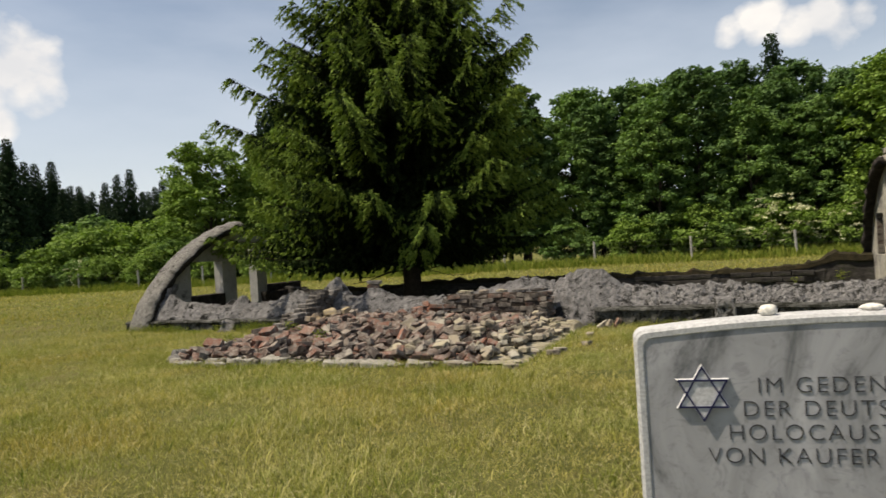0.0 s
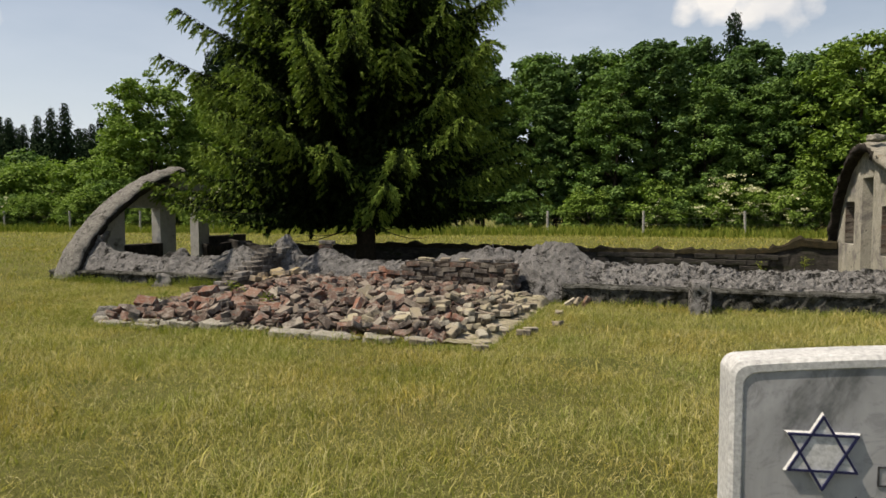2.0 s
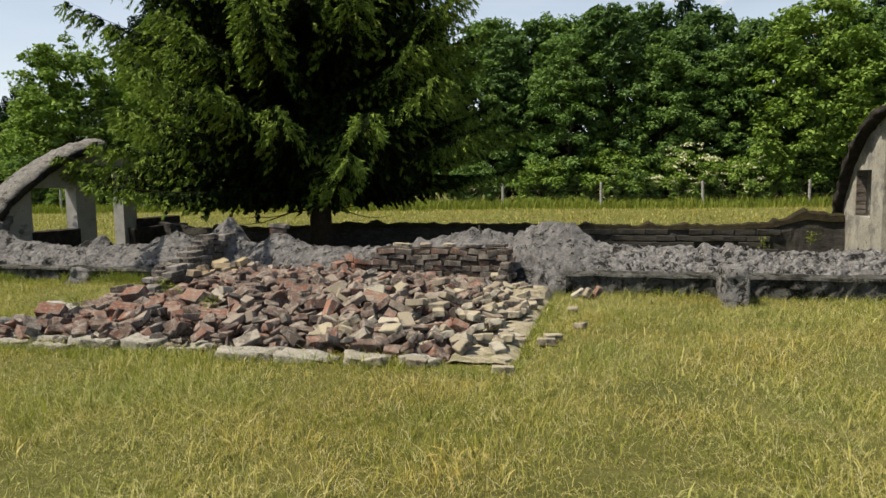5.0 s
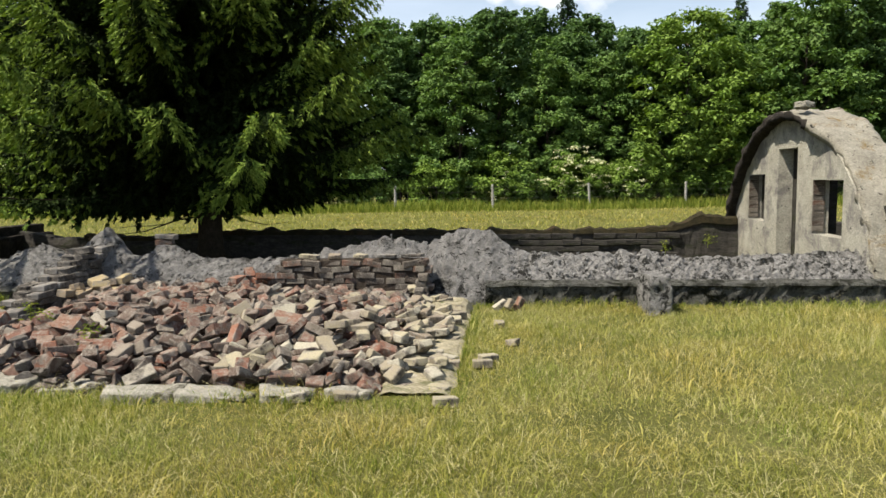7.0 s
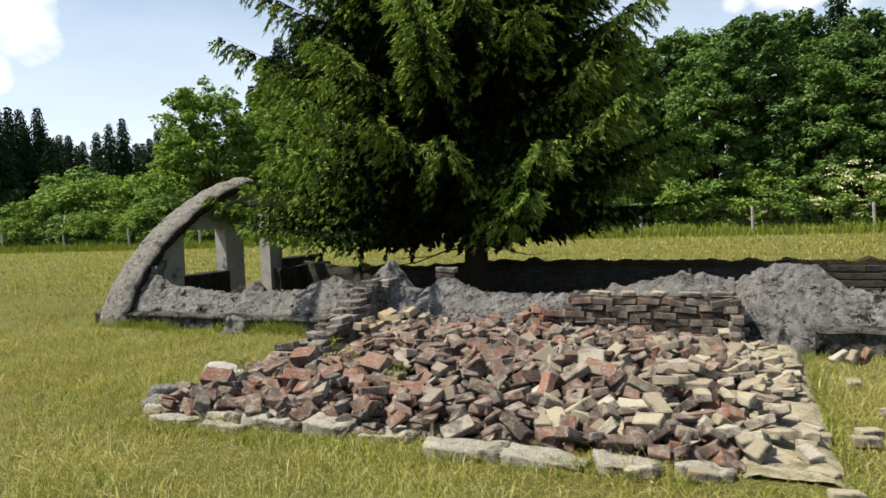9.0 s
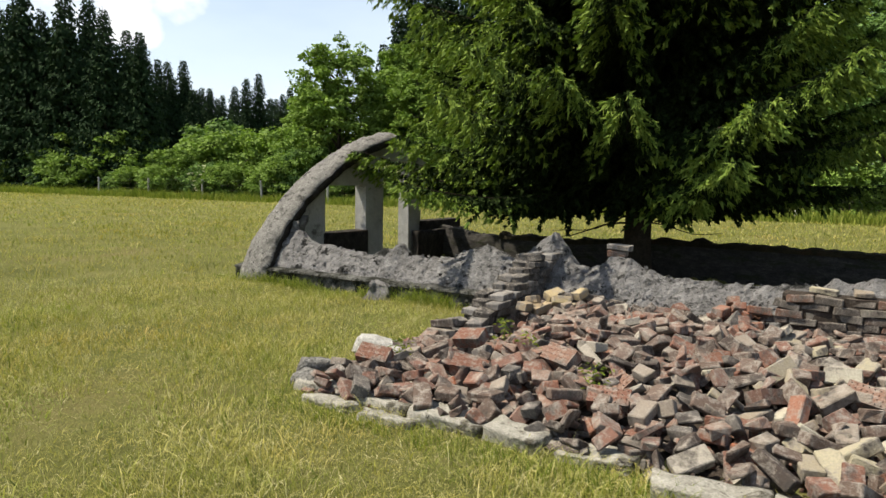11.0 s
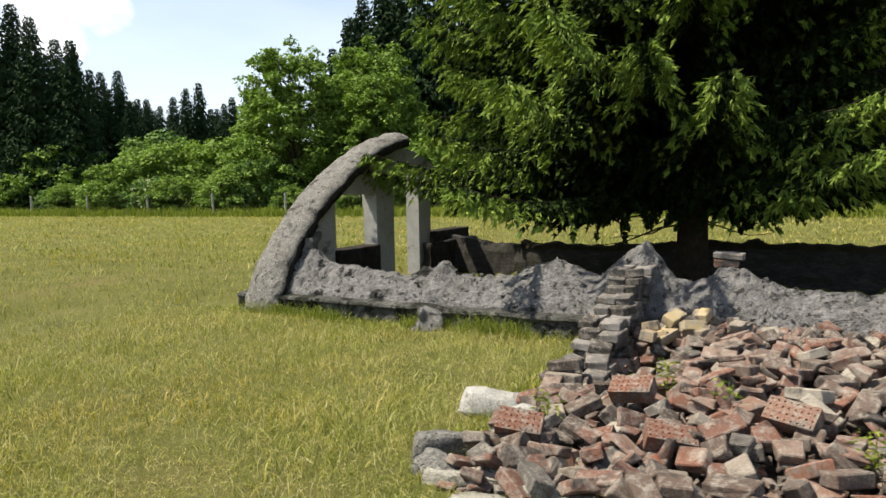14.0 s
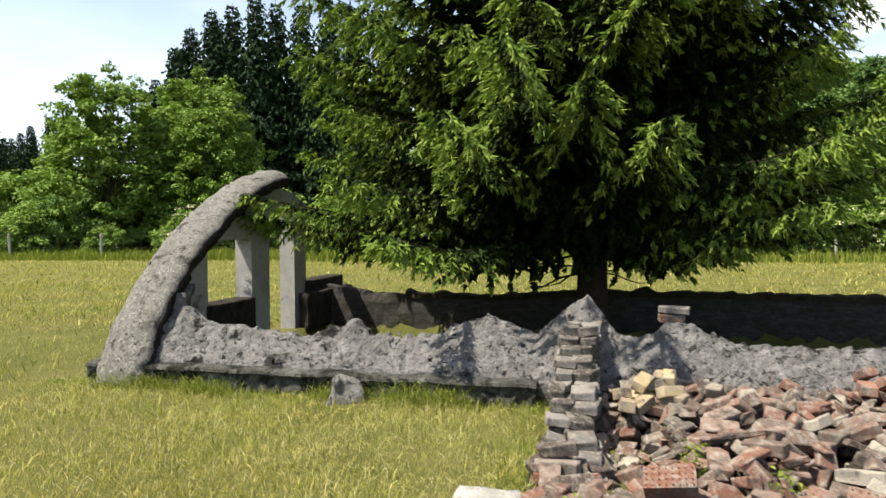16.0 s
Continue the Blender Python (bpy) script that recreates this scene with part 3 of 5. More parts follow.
rough_block("broken_lump", (0.42, 0.34, 0.45), CEMENT, left_end, (-13.42, 13.35, 0.62), (10, 5, 20), 4, 0.09, 4.0, 2.0, "jagged cement lump")

# the near end: a vaulted chamber that still stands
right_end = thing("vaulted_chamber", "standing concrete vault with a plastered front, doorway and two windows", "ruin", (0, 0, 0))
vault("vault_shell", 2.44, 3.30, HALF - 0.14, HIGH + 0.02, 0.15, SHELL_PALE, right_end, 0.0, math.pi, "sun-bleached concrete shell with ochre stains", 8.0, 0.05, 14, 110, centre=CENTRE_Y + 0.2, pale_below=14.5)
end_wall("front_wall", 2.62, 2.88, HALF - 0.22, HIGH - 0.12, [(16.74, 17.6, 0.86, 1.74), (15.3, 16.12, -0.3, 2.18), (13.68, 14.70, 0.78, 1.64)], PLASTER, right_end, "cream plastered wall with a doorway and two windows", centre=CENTRE_Y + 0.2)
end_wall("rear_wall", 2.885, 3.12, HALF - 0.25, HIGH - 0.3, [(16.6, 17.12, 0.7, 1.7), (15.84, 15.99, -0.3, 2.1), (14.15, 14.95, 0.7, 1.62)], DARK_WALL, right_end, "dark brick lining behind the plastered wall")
rough_block("ridge_stone", (0.2, 0.24, 0.1), PALE_STONE, right_end, (2.55, 14.95, 2.79), (0, 4, 20), 3, 0.03, 8.0, 5.0)


def simple_pier():
    t = thing("broken_pier", "stub of a broken concrete pier before the wall", "pier", (-0.36, 12.2, -0.05))
    rough_block("stub", (0.29, 0.60, 0.54), CRUMBLED, t, (0, 0, 0), (0, 0, 4), 12, 0.035, 10.0, 1.0, "", 0.06)
    t = thing("broken_ledge_lump", "small tilted lump of broken ledge concrete in the grass", "rubble", (-10.72, 12.38, -0.05))
    rough_block("lump", (0.36, 0.30, 0.28), CEMENT, t, (0, 0, 0), (-14, 8, 20), 9, 0.08, 6.0, 4.0, "", 0.3)


simple_pier()
side = thing("masonry_stub", "grey rendered masonry stub built against the vault", "ruined wall", (3.75, 13.4, -0.05))
rough_block("block", (1.2, 0.6, 1.95), SHELL, side, (0, 0, 0), (0, 0, 0), 7, 0.05, 3.0, 6.0)


def reveal_bricks():
    """Courses of brick that show in the sides of the two windows."""
    r = random.Random(2)
    bm = bmesh.new()
    box(bm, -0.09, 0.09, -0.012, 0.012, -0.039, 0.039, 0.004)
    mesh = bpy.data.meshes.new("brick")
    bm.to_mesh(mesh)
    bm.free()
    mesh.materials.append(WALL_BRICK)
    for y, z0, n in ((17.585, 0.90, 10), (14.685, 0.82, 10)):
        for k in range(n):
            linked("brick", mesh, None, right_end).matrix_basis = pose(2.715 + r.uniform(-0.004, 0.004), y + r.uniform(-0.004, 0.004), z0 + 0.041 + k * 0.082)


reveal_bricks()


def slope_rubble():
    """Lumps of broken cement strewn on the slope, too many to count."""
    r = random.Random(77)
    shape = np.array([(-1, -1, -1), (1, -1, -1), (1, 1, -1), (-1, 1, -1), (-1, -1, 1), (1, -1, 1), (1, 1, 1), (-1, 1, 1)]) * 0.5
    quads = np.array([(0, 3, 2, 1), (4, 5, 6, 7), (0, 1, 5, 4), (1, 2, 6, 5), (2, 3, 7, 6), (3, 0, 4, 7)])
    lumps = []
    for _ in range(1500):
        x, q = r.uniform(-13.2, 5.4), r.uniform(0.05, 1.0)
        top = lerp_at(FRONT_TOP, x)
        s = r.uniform(0.008, 0.034) * (1.2 if q > 0.7 else 0.8)
        v = (shape + rng.uniform(-0.2, 0.2, (8, 3))) * (s * r.uniform(0.8, 1.7), s, s * r.uniform(0.5, 1.0))
        mm = np.array(pose(x, 12.68 + 0.56 * q ** 1.1, 0.26 + (top - 0.26) * q ** 0.9 + 0.01, r.uniform(-90, 90), r.uniform(-90, 90), r.uniform(0, 360)))
        lumps.append(v @ mm[:3, :3].T + mm[:3, 3])
    f = np.concatenate([quads + 8 * k for k in range(len(lumps))])
    tagged(linked("cement_rubble", mesh_np("cement_rubble", np.concatenate(lumps), f), CEMENT), "small lumps of broken cement lying on the slope", "rubble", kind="stuff")


slope_rubble()


def back_blocks():
    """Courses of old blocks that show on the inner face of the far wall."""
    r = random.Random(31)
    host = thing("wall_courses", "uneven courses of dark old blocks on the far wall", "masonry", (0, 0, 0), kind="structure")
    meshes = []
    for k in range(3):
        bm = bmesh.new()
        box(bm, -0.2 - 0.03 * k, 0.2 + 0.03 * k, -0.06, 0.06, -0.06, 0.06, 0.012)
        roughen(bm, 0.015, 9.0, k)
        mesh = bpy.data.meshes.new("block")
        bm.to_mesh(mesh)
        bm.free()
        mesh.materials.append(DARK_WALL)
        meshes.append(mesh)
    for row in range(4):
        x = -2.6 + 0.2 * (row % 2)
        while x < 1.25:
            if r.random() > 0.12:
                linked("block", r.choice(meshes), None, host).matrix_basis = pose(x, 18.09 + 0.03 * row + r.uniform(-0.02, 0.02), 0.08 + row * 0.135, 0, r.gauss(0, 1.5), r.gauss(0, 2))
            x += r.uniform(0.42, 0.5)


back_blocks()

# ---- memorial stone ----
def lettering(text, size):
    """A line of carved capitals as a mesh."""
    curve = bpy.data.curves.new("lettering", "FONT")
    curve.body, curve.size, curve.extrude, curve.space_character, curve.offset = text, size, 0.002, 1.14, -0.0021
    tmp = bpy.data.objects.new("lettering_tmp", curve)
    scene.collection.objects.link(tmp)
    mesh = bpy.data.meshes.new_from_object(tmp.evaluated_get(bpy.context.evaluated_depsgraph_get()))
    bpy.data.objects.remove(tmp)
    return mesh


def reach(text, size):
    return max(v.co.x for v in lettering(text, size).vertices)


def memorial():
    """Local x along the face, y into the stone, z up; origin at the face's outer foot."""
    stone = thing("memorial_stone", "grey-white marble memorial slab with a star and carved lettering", "memorial", (-0.455, 3.015, 0.0), turn=9.5)
    wide, deep = 1.74, 0.16

    def top(u):
        return 1.150 + 0.05 * (1 - ((u - wide / 2) / (wide / 2)) ** 2)

    def outline(inset, y, n=22, r=0.04):
        pts = []
        ends = [inset + r * (1 - math.cos(a)) for a in np.linspace(0, math.pi / 2, 7)]
        us = ends + list(np.linspace(inset + r, wide - inset - r, n))[1:-1] + [wide - e for e in ends[::-1]]
        for u in us:
            edge = min(u - inset, wide - inset - u)
            drop = r - math.sqrt(max(0.0, r * r - max(0.0, r - edge) ** 2))
            pts.append((u, y, top(u) - inset - drop))
        return pts + [(wide - inset, y, 0.1), (inset, y, 0.1)]

    bm = bmesh.new()
    layers = [outline(0.012, deep), outline(0.0, deep - 0.012), outline(0.0, 0.012), outline(0.012, 0.0), outline(0.034, 0.0), outline(0.038, 0.005)]
    rings = [[bm.verts.new(p) for p in layer] for layer in layers]
    for a, b in zip(rings[:-1], rings[1:]):
        for i in range(len(a)):
            j = (i + 1) % len(a)
            bm.faces.new((a[i], a[j], b[j], b[i]))
    bm.faces.new(rings[0])
    face = bm.faces.new(rings[-1][::-1])
    bmesh.ops.recalc_face_normals(bm, faces=bm.faces[:])
    face.material_index = 1
    slab = part("slab", bm, None, stone)
    slab.data.materials.append(ROUGH_MARBLE)
    slab.data.materials.append(MARBLE)
    bm = bmesh.new()
    box(bm, -0.08, wide + 0.08, -0.08, deep + 0.08, -0.1, 0.1, 0.015)
    part("plinth", bm, ROUGH_MARBLE, stone)

    # raised six-pointed star with blue outline
    bm = bmesh.new()
    cu, cz, r = 0.262, 0.888, 0.128
    pts = [(cu + (r if k % 2 == 0 else r * 0.577) * math.sin(k * math.pi / 6), cz + (r if k % 2 == 0 else r * 0.577) * math.cos(k * math.pi / 6)) for k in range(12)]
    lo = [bm.verts.new((u, 0.010, z)) for u, z in pts]
    hi = [bm.verts.new((cu + (u - cu) * 0.9, -0.006, cz + (z - cz) * 0.9)) for u, z in pts]
    for i in range(12):
        j = (i + 1) % 12
        bm.faces.new((lo[i], lo[j], hi[j], hi[i]))
    bm.faces.new(hi)
    bmesh.ops.recalc_face_normals(bm, faces=bm.faces[:])
    star = part("star", bm, STAR_METAL, stone, "raised white six-pointed star")
    for tri in (0, 1):
        corners = [(cu + r * 0.86 * math.sin(math.pi * tri + k * 2 * math.pi / 3), cz + r * 0.86 * math.cos(math.pi * tri + k * 2 * math.pi / 3)) for k in range(3)]
        for k in range(3):
            (u0, z0), (u1, z1) = corners[k], corners[(k + 1) % 3]
            bm = bmesh.new()
            box(bm, -0.003, math.hypot(u1 - u0, z1 - z0) + 0.003, -0.003 - 0.0004 * k - 0.0013 * tri, 0.003, -0.0036, 0.0036)
            line = part("inlay_line", bm, BLUE_LINE, star, "dark blue inlaid line")
            line.matrix_basis = Matrix.Translation((u0, -0.006, z0)) @ Matrix.Rotation(-math.atan2(z1 - z0, u1 - u0), 4, "Y")

    for words, u, z, size in (("IM GEDEN", 0.469, 0.886, 0.095), ("DER DEUTS", 0.409, 0.791, 0.095), ("HOLOCAUST", 0.350, 0.695, 0.095), ("VON KAUFER", 0.268, 0.600, 0.095)):
        done = ""
        for word in words.split(" "):
            mesh = lettering(word, size)
            ob = linked("lettering", mesh, LETTER, stone, "dark carved capital letters")
            shift = reach(done + "H", size) - reach("H", size) if done else 0.0
            ob.matrix_basis = pose(u + shift, 0.0040, z, 90, 0, 0)
            done += word + " "

    base = stone.matrix_basis
    for u, w, h, d in ((0.545, 0.075, 0.05, 0.06), (0.93, 0.085, 0.03, 0.06), (1.06, 0.05, 0.028, 0.045)):
        bm = bmesh.new()
        bmesh.ops.create_icosphere(bm, subdivisions=3, radius=0.5)
        for v in bm.verts:
            k = 1 + 0.16 * fractal(v.co.x * 2 + u * 9, v.co.y * 2, v.co.z * 2, 2)
            v.co = Vector((v.co.x * w * k, v.co.y * d * k, v.co.z * h * k))
        for f in bm.faces:
            f.smooth = True
        p = part("pebble", bm, PEBBLE)
        p.matrix_basis = base @ pose(u, 0.08, top(u) + h * 0.42)
        tagged(p, "small pale pebble laid on the memorial stone", "pebble", "pebbles on the memorial")


memorial()

# ---- brick annex: heap, walls, footing ----
BL, BW, BH = 0.26, 0.128, 0.08


def brick_mesh(name, l, w, h, jitter, holes=False, chip=0.0, seed=0, bevel=0.008):
    """One brick, its edges worn, now and then a corner knocked off; holes: small recesses through its long face."""
    r = random.Random(seed)
    bm = bmesh.new()
    box(bm, -l / 2, l / 2, -w / 2, w / 2, -h / 2, h / 2)
    if holes:
        top = max(bm.faces, key=lambda f: f.normal.z)
        bmesh.ops.delete(bm, geom=[top], context="FACES_ONLY")
        nx, ny, z = 8, 4, h / 2
        us = [-l / 2] + [v for i in range(nx) for v in (-l / 2 + l * (i + 0.37) / nx, -l / 2 + l * (i + 0.63) / nx)] + [l / 2]
        vs = [-w / 2] + [v for i in range(ny) for v in (-w / 2 + w * (i + 0.36) / ny, -w / 2 + w * (i + 0.64) / ny)] + [w / 2]
        g = [[bm.verts.new((u, v, z)) for v in vs] for u in us]
        for i in range(len(us) - 1):
            for j in range(len(vs) - 1):
                q = (g[i][j], g[i + 1][j], g[i + 1][j + 1], g[i][j + 1])
                if i % 2 == 1 and j % 2 == 1:
                    low = [bm.verts.new((p.co.x, p.co.y, z - 0.035)) for p in q]
                    bm.faces.new(low)
                    for k in range(4):
                        bm.faces.new((q[k], q[(k + 1) % 4], low[(k + 1) % 4], low[k]))
                else:
                    bm.faces.new(q)
        bmesh.ops.remove_doubles(bm, verts=bm.verts[:], dist=0.0005)
        bmesh.ops.recalc_face_normals(bm, faces=bm.faces[:])
    else:
        for v in bm.verts:
            v.co += Vector((r.uniform(-1, 1), r.uniform(-1, 1), r.uniform(-1, 1))) * jitter
        if chip:
            v = r.choice(bm.verts[:])
            bmesh.ops.bevel(bm, geom=[v], offset=chip, segments=1, affect="VERTICES")
        bmesh.ops.bevel(bm, geom=bm.edges[:], offset=bevel, segments=1, affect="EDGES")
    mesh = bpy.data.meshes.new(name)
    bm.to_mesh(mesh)
    bm.free()
    return mesh


def with_material(mesh, material):
    m = mesh.copy()
    m.materials.append(material)
    return m


WL, WH = 0.27, 0.082
SHAPES = [(BL, BW, BH, 0.006, 0.0), (BL, BW, BH, 0.012, 0.05), (BL * 0.55, BW, BH, 0.016, 0.03), (BL * 0.7, BW, BH * 0.95, 0.018, 0.05), (BL * 0.5, BW * 0.9, BH * 0.85, 0.022, 0.03),
          (BL * 0.95, BW, BH * 0.62, 0.014, 0.04), (BL * 0.6, BW * 0.75, BH * 0.55, 0.022, 0.0), (BL * 1.05, BW * 1.1, BH, 0.012, 0.06)]
RAW = [brick_mesh("brick", *s[:4], False, s[4], k) for k, s in enumerate(SHAPES)]
RUBBLE = [with_material(m, BRICK) for m in RAW]
HOLED = with_material(brick_mesh("brick", 0.30, 0.165, 0.11, 0, True), HOLED_BRICK)
PALE = [with_material(RAW[k], PALE_BRICK) for k in (0, 1, 3, 7)]
YELLOW = [with_material(brick_mesh("brick", l, 0.12, 0.09, 0.008, False, 0.02, 80 + k, 0.007), YELLOW_BRICK) for k, l in enumerate((0.25, 0.22, 0.16))]
ORANGE = [with_material(RAW[k], ORANGE_BRICK) for k in (0, 2, 3)]
WALLED = [with_material(brick_mesh("brick", WL - 0.012, 0.13, WH - 0.010, 0.009, False, 0.0, 40 + k, 0.006), WALL_BRICK) for k in range(4)]
SLATES = [with_material(brick_mesh("brick", *d, 0.012, False, 0.03, 60 + k, 0.007), SLATE_BRICK) for k, d in enumerate(((0.27, 0.20, 0.075), (0.30, 0.15, 0.07), (0.22, 0.18, 0.085)))]

HX0, HX1, HY0, HY1 = -8.55, -3.3, 8.5, 12.75


def heap_height(x, y):
    """The heap's own rise: low along the front, fuller in the middle and against the two walls."""
    inner = min(max((y - 8.5) / 1.3, 0.0), 1.0) * min(max((x + 8.9) / 1.7, 0.0), 1.0) * min(max((-3.2 - x) / 0.35, 0.0), 1.0)
    if x > -5.5:
        inner *= min(1.0, 0.55 + max(0.0, 12.5 - y) / 1.6)
    z = 0.14 + 0.16 * math.exp(-((x + 5.9) / 1.9) ** 2 - ((y - 10.9) / 1.3) ** 2) + 0.16 * math.exp(-((x + 7.9) / 0.8) ** 2 - ((y - 12.2) / 1.0) ** 2)
    z += 0.11 * fractal(x * 1.5, y * 1.5, 2.0, 2)
    z -= 0.34 * math.exp(-((x + 7.95) / 0.32) ** 2 - ((y - 11.1) / 0.75) ** 2)
    if y < 10.4:
        inner *= 0.25 + 0.75 * min(max((x + 8.5) / 1.5, 0.0), 1.0)
    return max(0.0, 0.88 * z * inner ** 0.7)


def rubble_heap():
    heap = thing("rubble_heap", "heap of broken red, brown and pale bricks on the grass", "rubble heap", (0, 0, 0))
    xs, ys = np.arange(HX0 - 0.1, HX1 + 0.15, 0.09), np.arange(HY0 - 0.1, HY1 + 0.1, 0.09)
    verts = [(x + 0.02 * fractal(x * 9, y * 9), y, heap_height(x, y) - 0.05 + 0.05 * fractal(x * 6, y * 6, 1, 3)) for y in ys for x in xs]
    n, m = len(xs), len(ys)
    i = np.arange(n * m).reshape(m, n)
    bed = linked("debris_bed", mesh_np("debris_bed", verts, np.stack([i[:-1, :-1], i[:-1, 1:], i[1:, 1:], i[1:, :-1]], -1).reshape(-1, 4), smooth=True), RUBBLE_BED, heap, "brown mortar dust and brick crumbs, darkened for shade in the gaps")
    tagged(bed, kind="stuff")

    r = random.Random(11)
    cell = 0.04
    gx, gy = int((HX1 - HX0) / cell) + 20, int((HY1 - HY0) / cell) + 20
    top = np.zeros((gx, gy))
    for a in range(gx):
        for b in range(gy):
            top[a, b] = heap_height(HX0 + (a - 10) * cell, HY0 + (b - 10) * cell) - 0.05
    joined_v, joined_f, base_v, placed = [], [], 0, 0
    raw = [(np.array([v.co for v in m.vertices]), [tuple(p.vertices) for p in m.polygons]) for m in RAW]
    total, done, tries = 1650, 0, 0
    while done < total and tries < 32000:
        tries += 1
        x, y = r.uniform(HX0, HX1 - 0.05), r.uniform(HY0 + 0.05, HY1 - 0.1)
        edge = min(max((y - HY0) / 0.6, 0), 1) * min(max((x - HX0) / 0.9, 0), 1)
        if r.random() > 0.08 + 0.92 * edge or (x > -5.35 and y > 12.38) or (x < -8.15 and y > 10.9):
            continue
        k = r.choices(range(8), (5, 6, 10, 8, 9, 5, 8, 3))[0]
        l, w, h = SHAPES[k][:3]
        yaw = r.uniform(0, 360)
        tilt = (r.gauss(0, 23), r.gauss(0, 23)) if r.random() < 0.78 else (r.uniform(-70, 70), r.uniform(-30, 30))
        a, b = int((x - HX0) / cell) + 10, int((y - HY0) / cell) + 10
        q = 3
        patch = top[a - q:a + q + 1, b - q:b + q + 1]
        z = float(np.percentile(patch, 72))
        limit = heap_height(x, y) + 0.13 - 0.12 * math.exp(-((x + 7.95) / 0.3) ** 2 - ((y - 11.1) / 0.7) ** 2)
        if z + h * 0.5 > limit:
            continue
        zc = z + h * 0.42
        top[a - 2:a + 3, b - 2:b + 3] = np.maximum(top[a - 2:a + 3, b - 2:b + 3], zc + h * 0.4)
        m = pose(x, y, zc, tilt[0], tilt[1], yaw)
        done += 1
        near = y < 9.9 + 0.25 * math.sin(x * 3) or zc > heap_height(x, y) + 0.05
        if near and placed < 270:
            placed += 1
            pale = x > -5.2 + 0.4 * math.sin(y * 3) and y < 11.8
            u = r.random()
            mesh = r.choice(PALE) if pale and u < 0.6 else HOLED if u > 0.95 and abs(tilt[0]) < 40 else r.choice(ORANGE) if u > 0.86 else RUBBLE[k]
            linked("brick", mesh, None, heap).matrix_basis = m
        else:
            v, f = raw[k]
            mm = np.array(m)
            joined_v.append(v @ mm[:3, :3].T + mm[:3, 3])
            joined_f += [tuple(c + base_v for c in p) for p in f]
            base_v += len(v)
    mesh = bpy.data.meshes.new("brick_mass")
    mesh.from_pydata(np.concatenate(joined_v).tolist(), [], joined_f)
    mass = linked("brick_mass", mesh, BRICK_STUFF, heap)
    tagged(mass, kind="stuff")

    # crumbs, chips and mortar lumps between the bricks
    crumbs = []
    shape = np.array([(-1, -1, -1), (1, -1, -1), (1, 1, -1), (-1, 1, -1), (-1, -1, 1), (1, -1, 1), (1, 1, 1), (-1, 1, 1)]) * 0.5
    quads = np.array([(0, 3, 2, 1), (4, 5, 6, 7), (0, 1, 5, 4), (1, 2, 6, 5), (2, 3, 7, 6), (3, 0, 4, 7)])
    for _ in range(2200):
        x, y = r.uniform(HX0 + 0.1, HX1), r.uniform(HY0, HY1)
        s = r.uniform(0.02, 0.07)
        mm = np.array(pose(x, y, heap_height(x, y) + r.uniform(-0.03, 0.03), r.uniform(-90, 90), r.uniform(-90, 90), r.uniform(0, 360)))
        v = (shape + rng.uniform(-0.16, 0.16, (8, 3))) * (s * r.uniform(0.8, 1.8), s, s * r.uniform(0.4, 0.9))
        crumbs.append(v @ mm[:3, :3].T + mm[:3, 3])
    f = np.concatenate([quads + 8 * k for k in range(len(crumbs))])
    tagged(linked("brick_grit", mesh_np("brick_grit", np.concatenate(crumbs), f), BRICK_STUFF, heap), kind="stuff")

    for x, y, z, a, b_, c in ((-8.28, 9.2, 0.2, 38, 6, 12), (-7.72, 9.95, 0.3, 30, -8, -6), (-7.35, 9.3, 0.22, 24, 10, 20), (-6.7, 9.7, 0.32, 42, 4, -20), (-6.1, 9.2, 0.2, 30, 0, 8), (-4.5, 9.9, 0.32, 34, 8, -14)):
        linked("brick", HOLED, None, heap, "perforated red brick").matrix_basis = pose(x, y, z, a, b_, c)

    # picked-out groups of colour
    for n, (cx, cy, cz, sx, sy, meshes) in enumerate(((-7.85, 12.05, 0.36, 0.36, 0.50, YELLOW), (-5.75, 12.42, 0.42, 0.20, 0.16, ORANGE))):
        for k in range(13 - 2 * n):
            m = pose(cx + r.uniform(-sx, sx), cy + r.uniform(-sy, sy), cz + (k // 5 - 1) * 0.07 + r.uniform(-0.02, 0.02), r.gauss(0, 18), r.gauss(0, 18), r.uniform(0, 360))
            linked("brick", r.choice(meshes), None, heap, ("yellow brick", "orange brick")[n]).matrix_basis = m
    return heap


def courses(parent, meshes, start, along, count, z, length, r, wob=0.016, tilt=2.4):
    """One course of bricks from start along a direction, laid end to end."""
    ang = math.degrees(math.atan2(along[1], along[0]))
    for i in range(count):
        if r.random() < 0.05:
            continue
        d = (i + 0.5) * length
        ob = linked("brick", r.choice(meshes), None, parent)
        ob.matrix_basis = pose(start[0] + along[0] * d + r.uniform(-wob, wob), start[1] + along[1] * d + r.uniform(-wob, wob), z + r.uniform(-0.003, 0.003), r.gauss(0, tilt), r.gauss(0, tilt), ang + r.gauss(0, tilt))


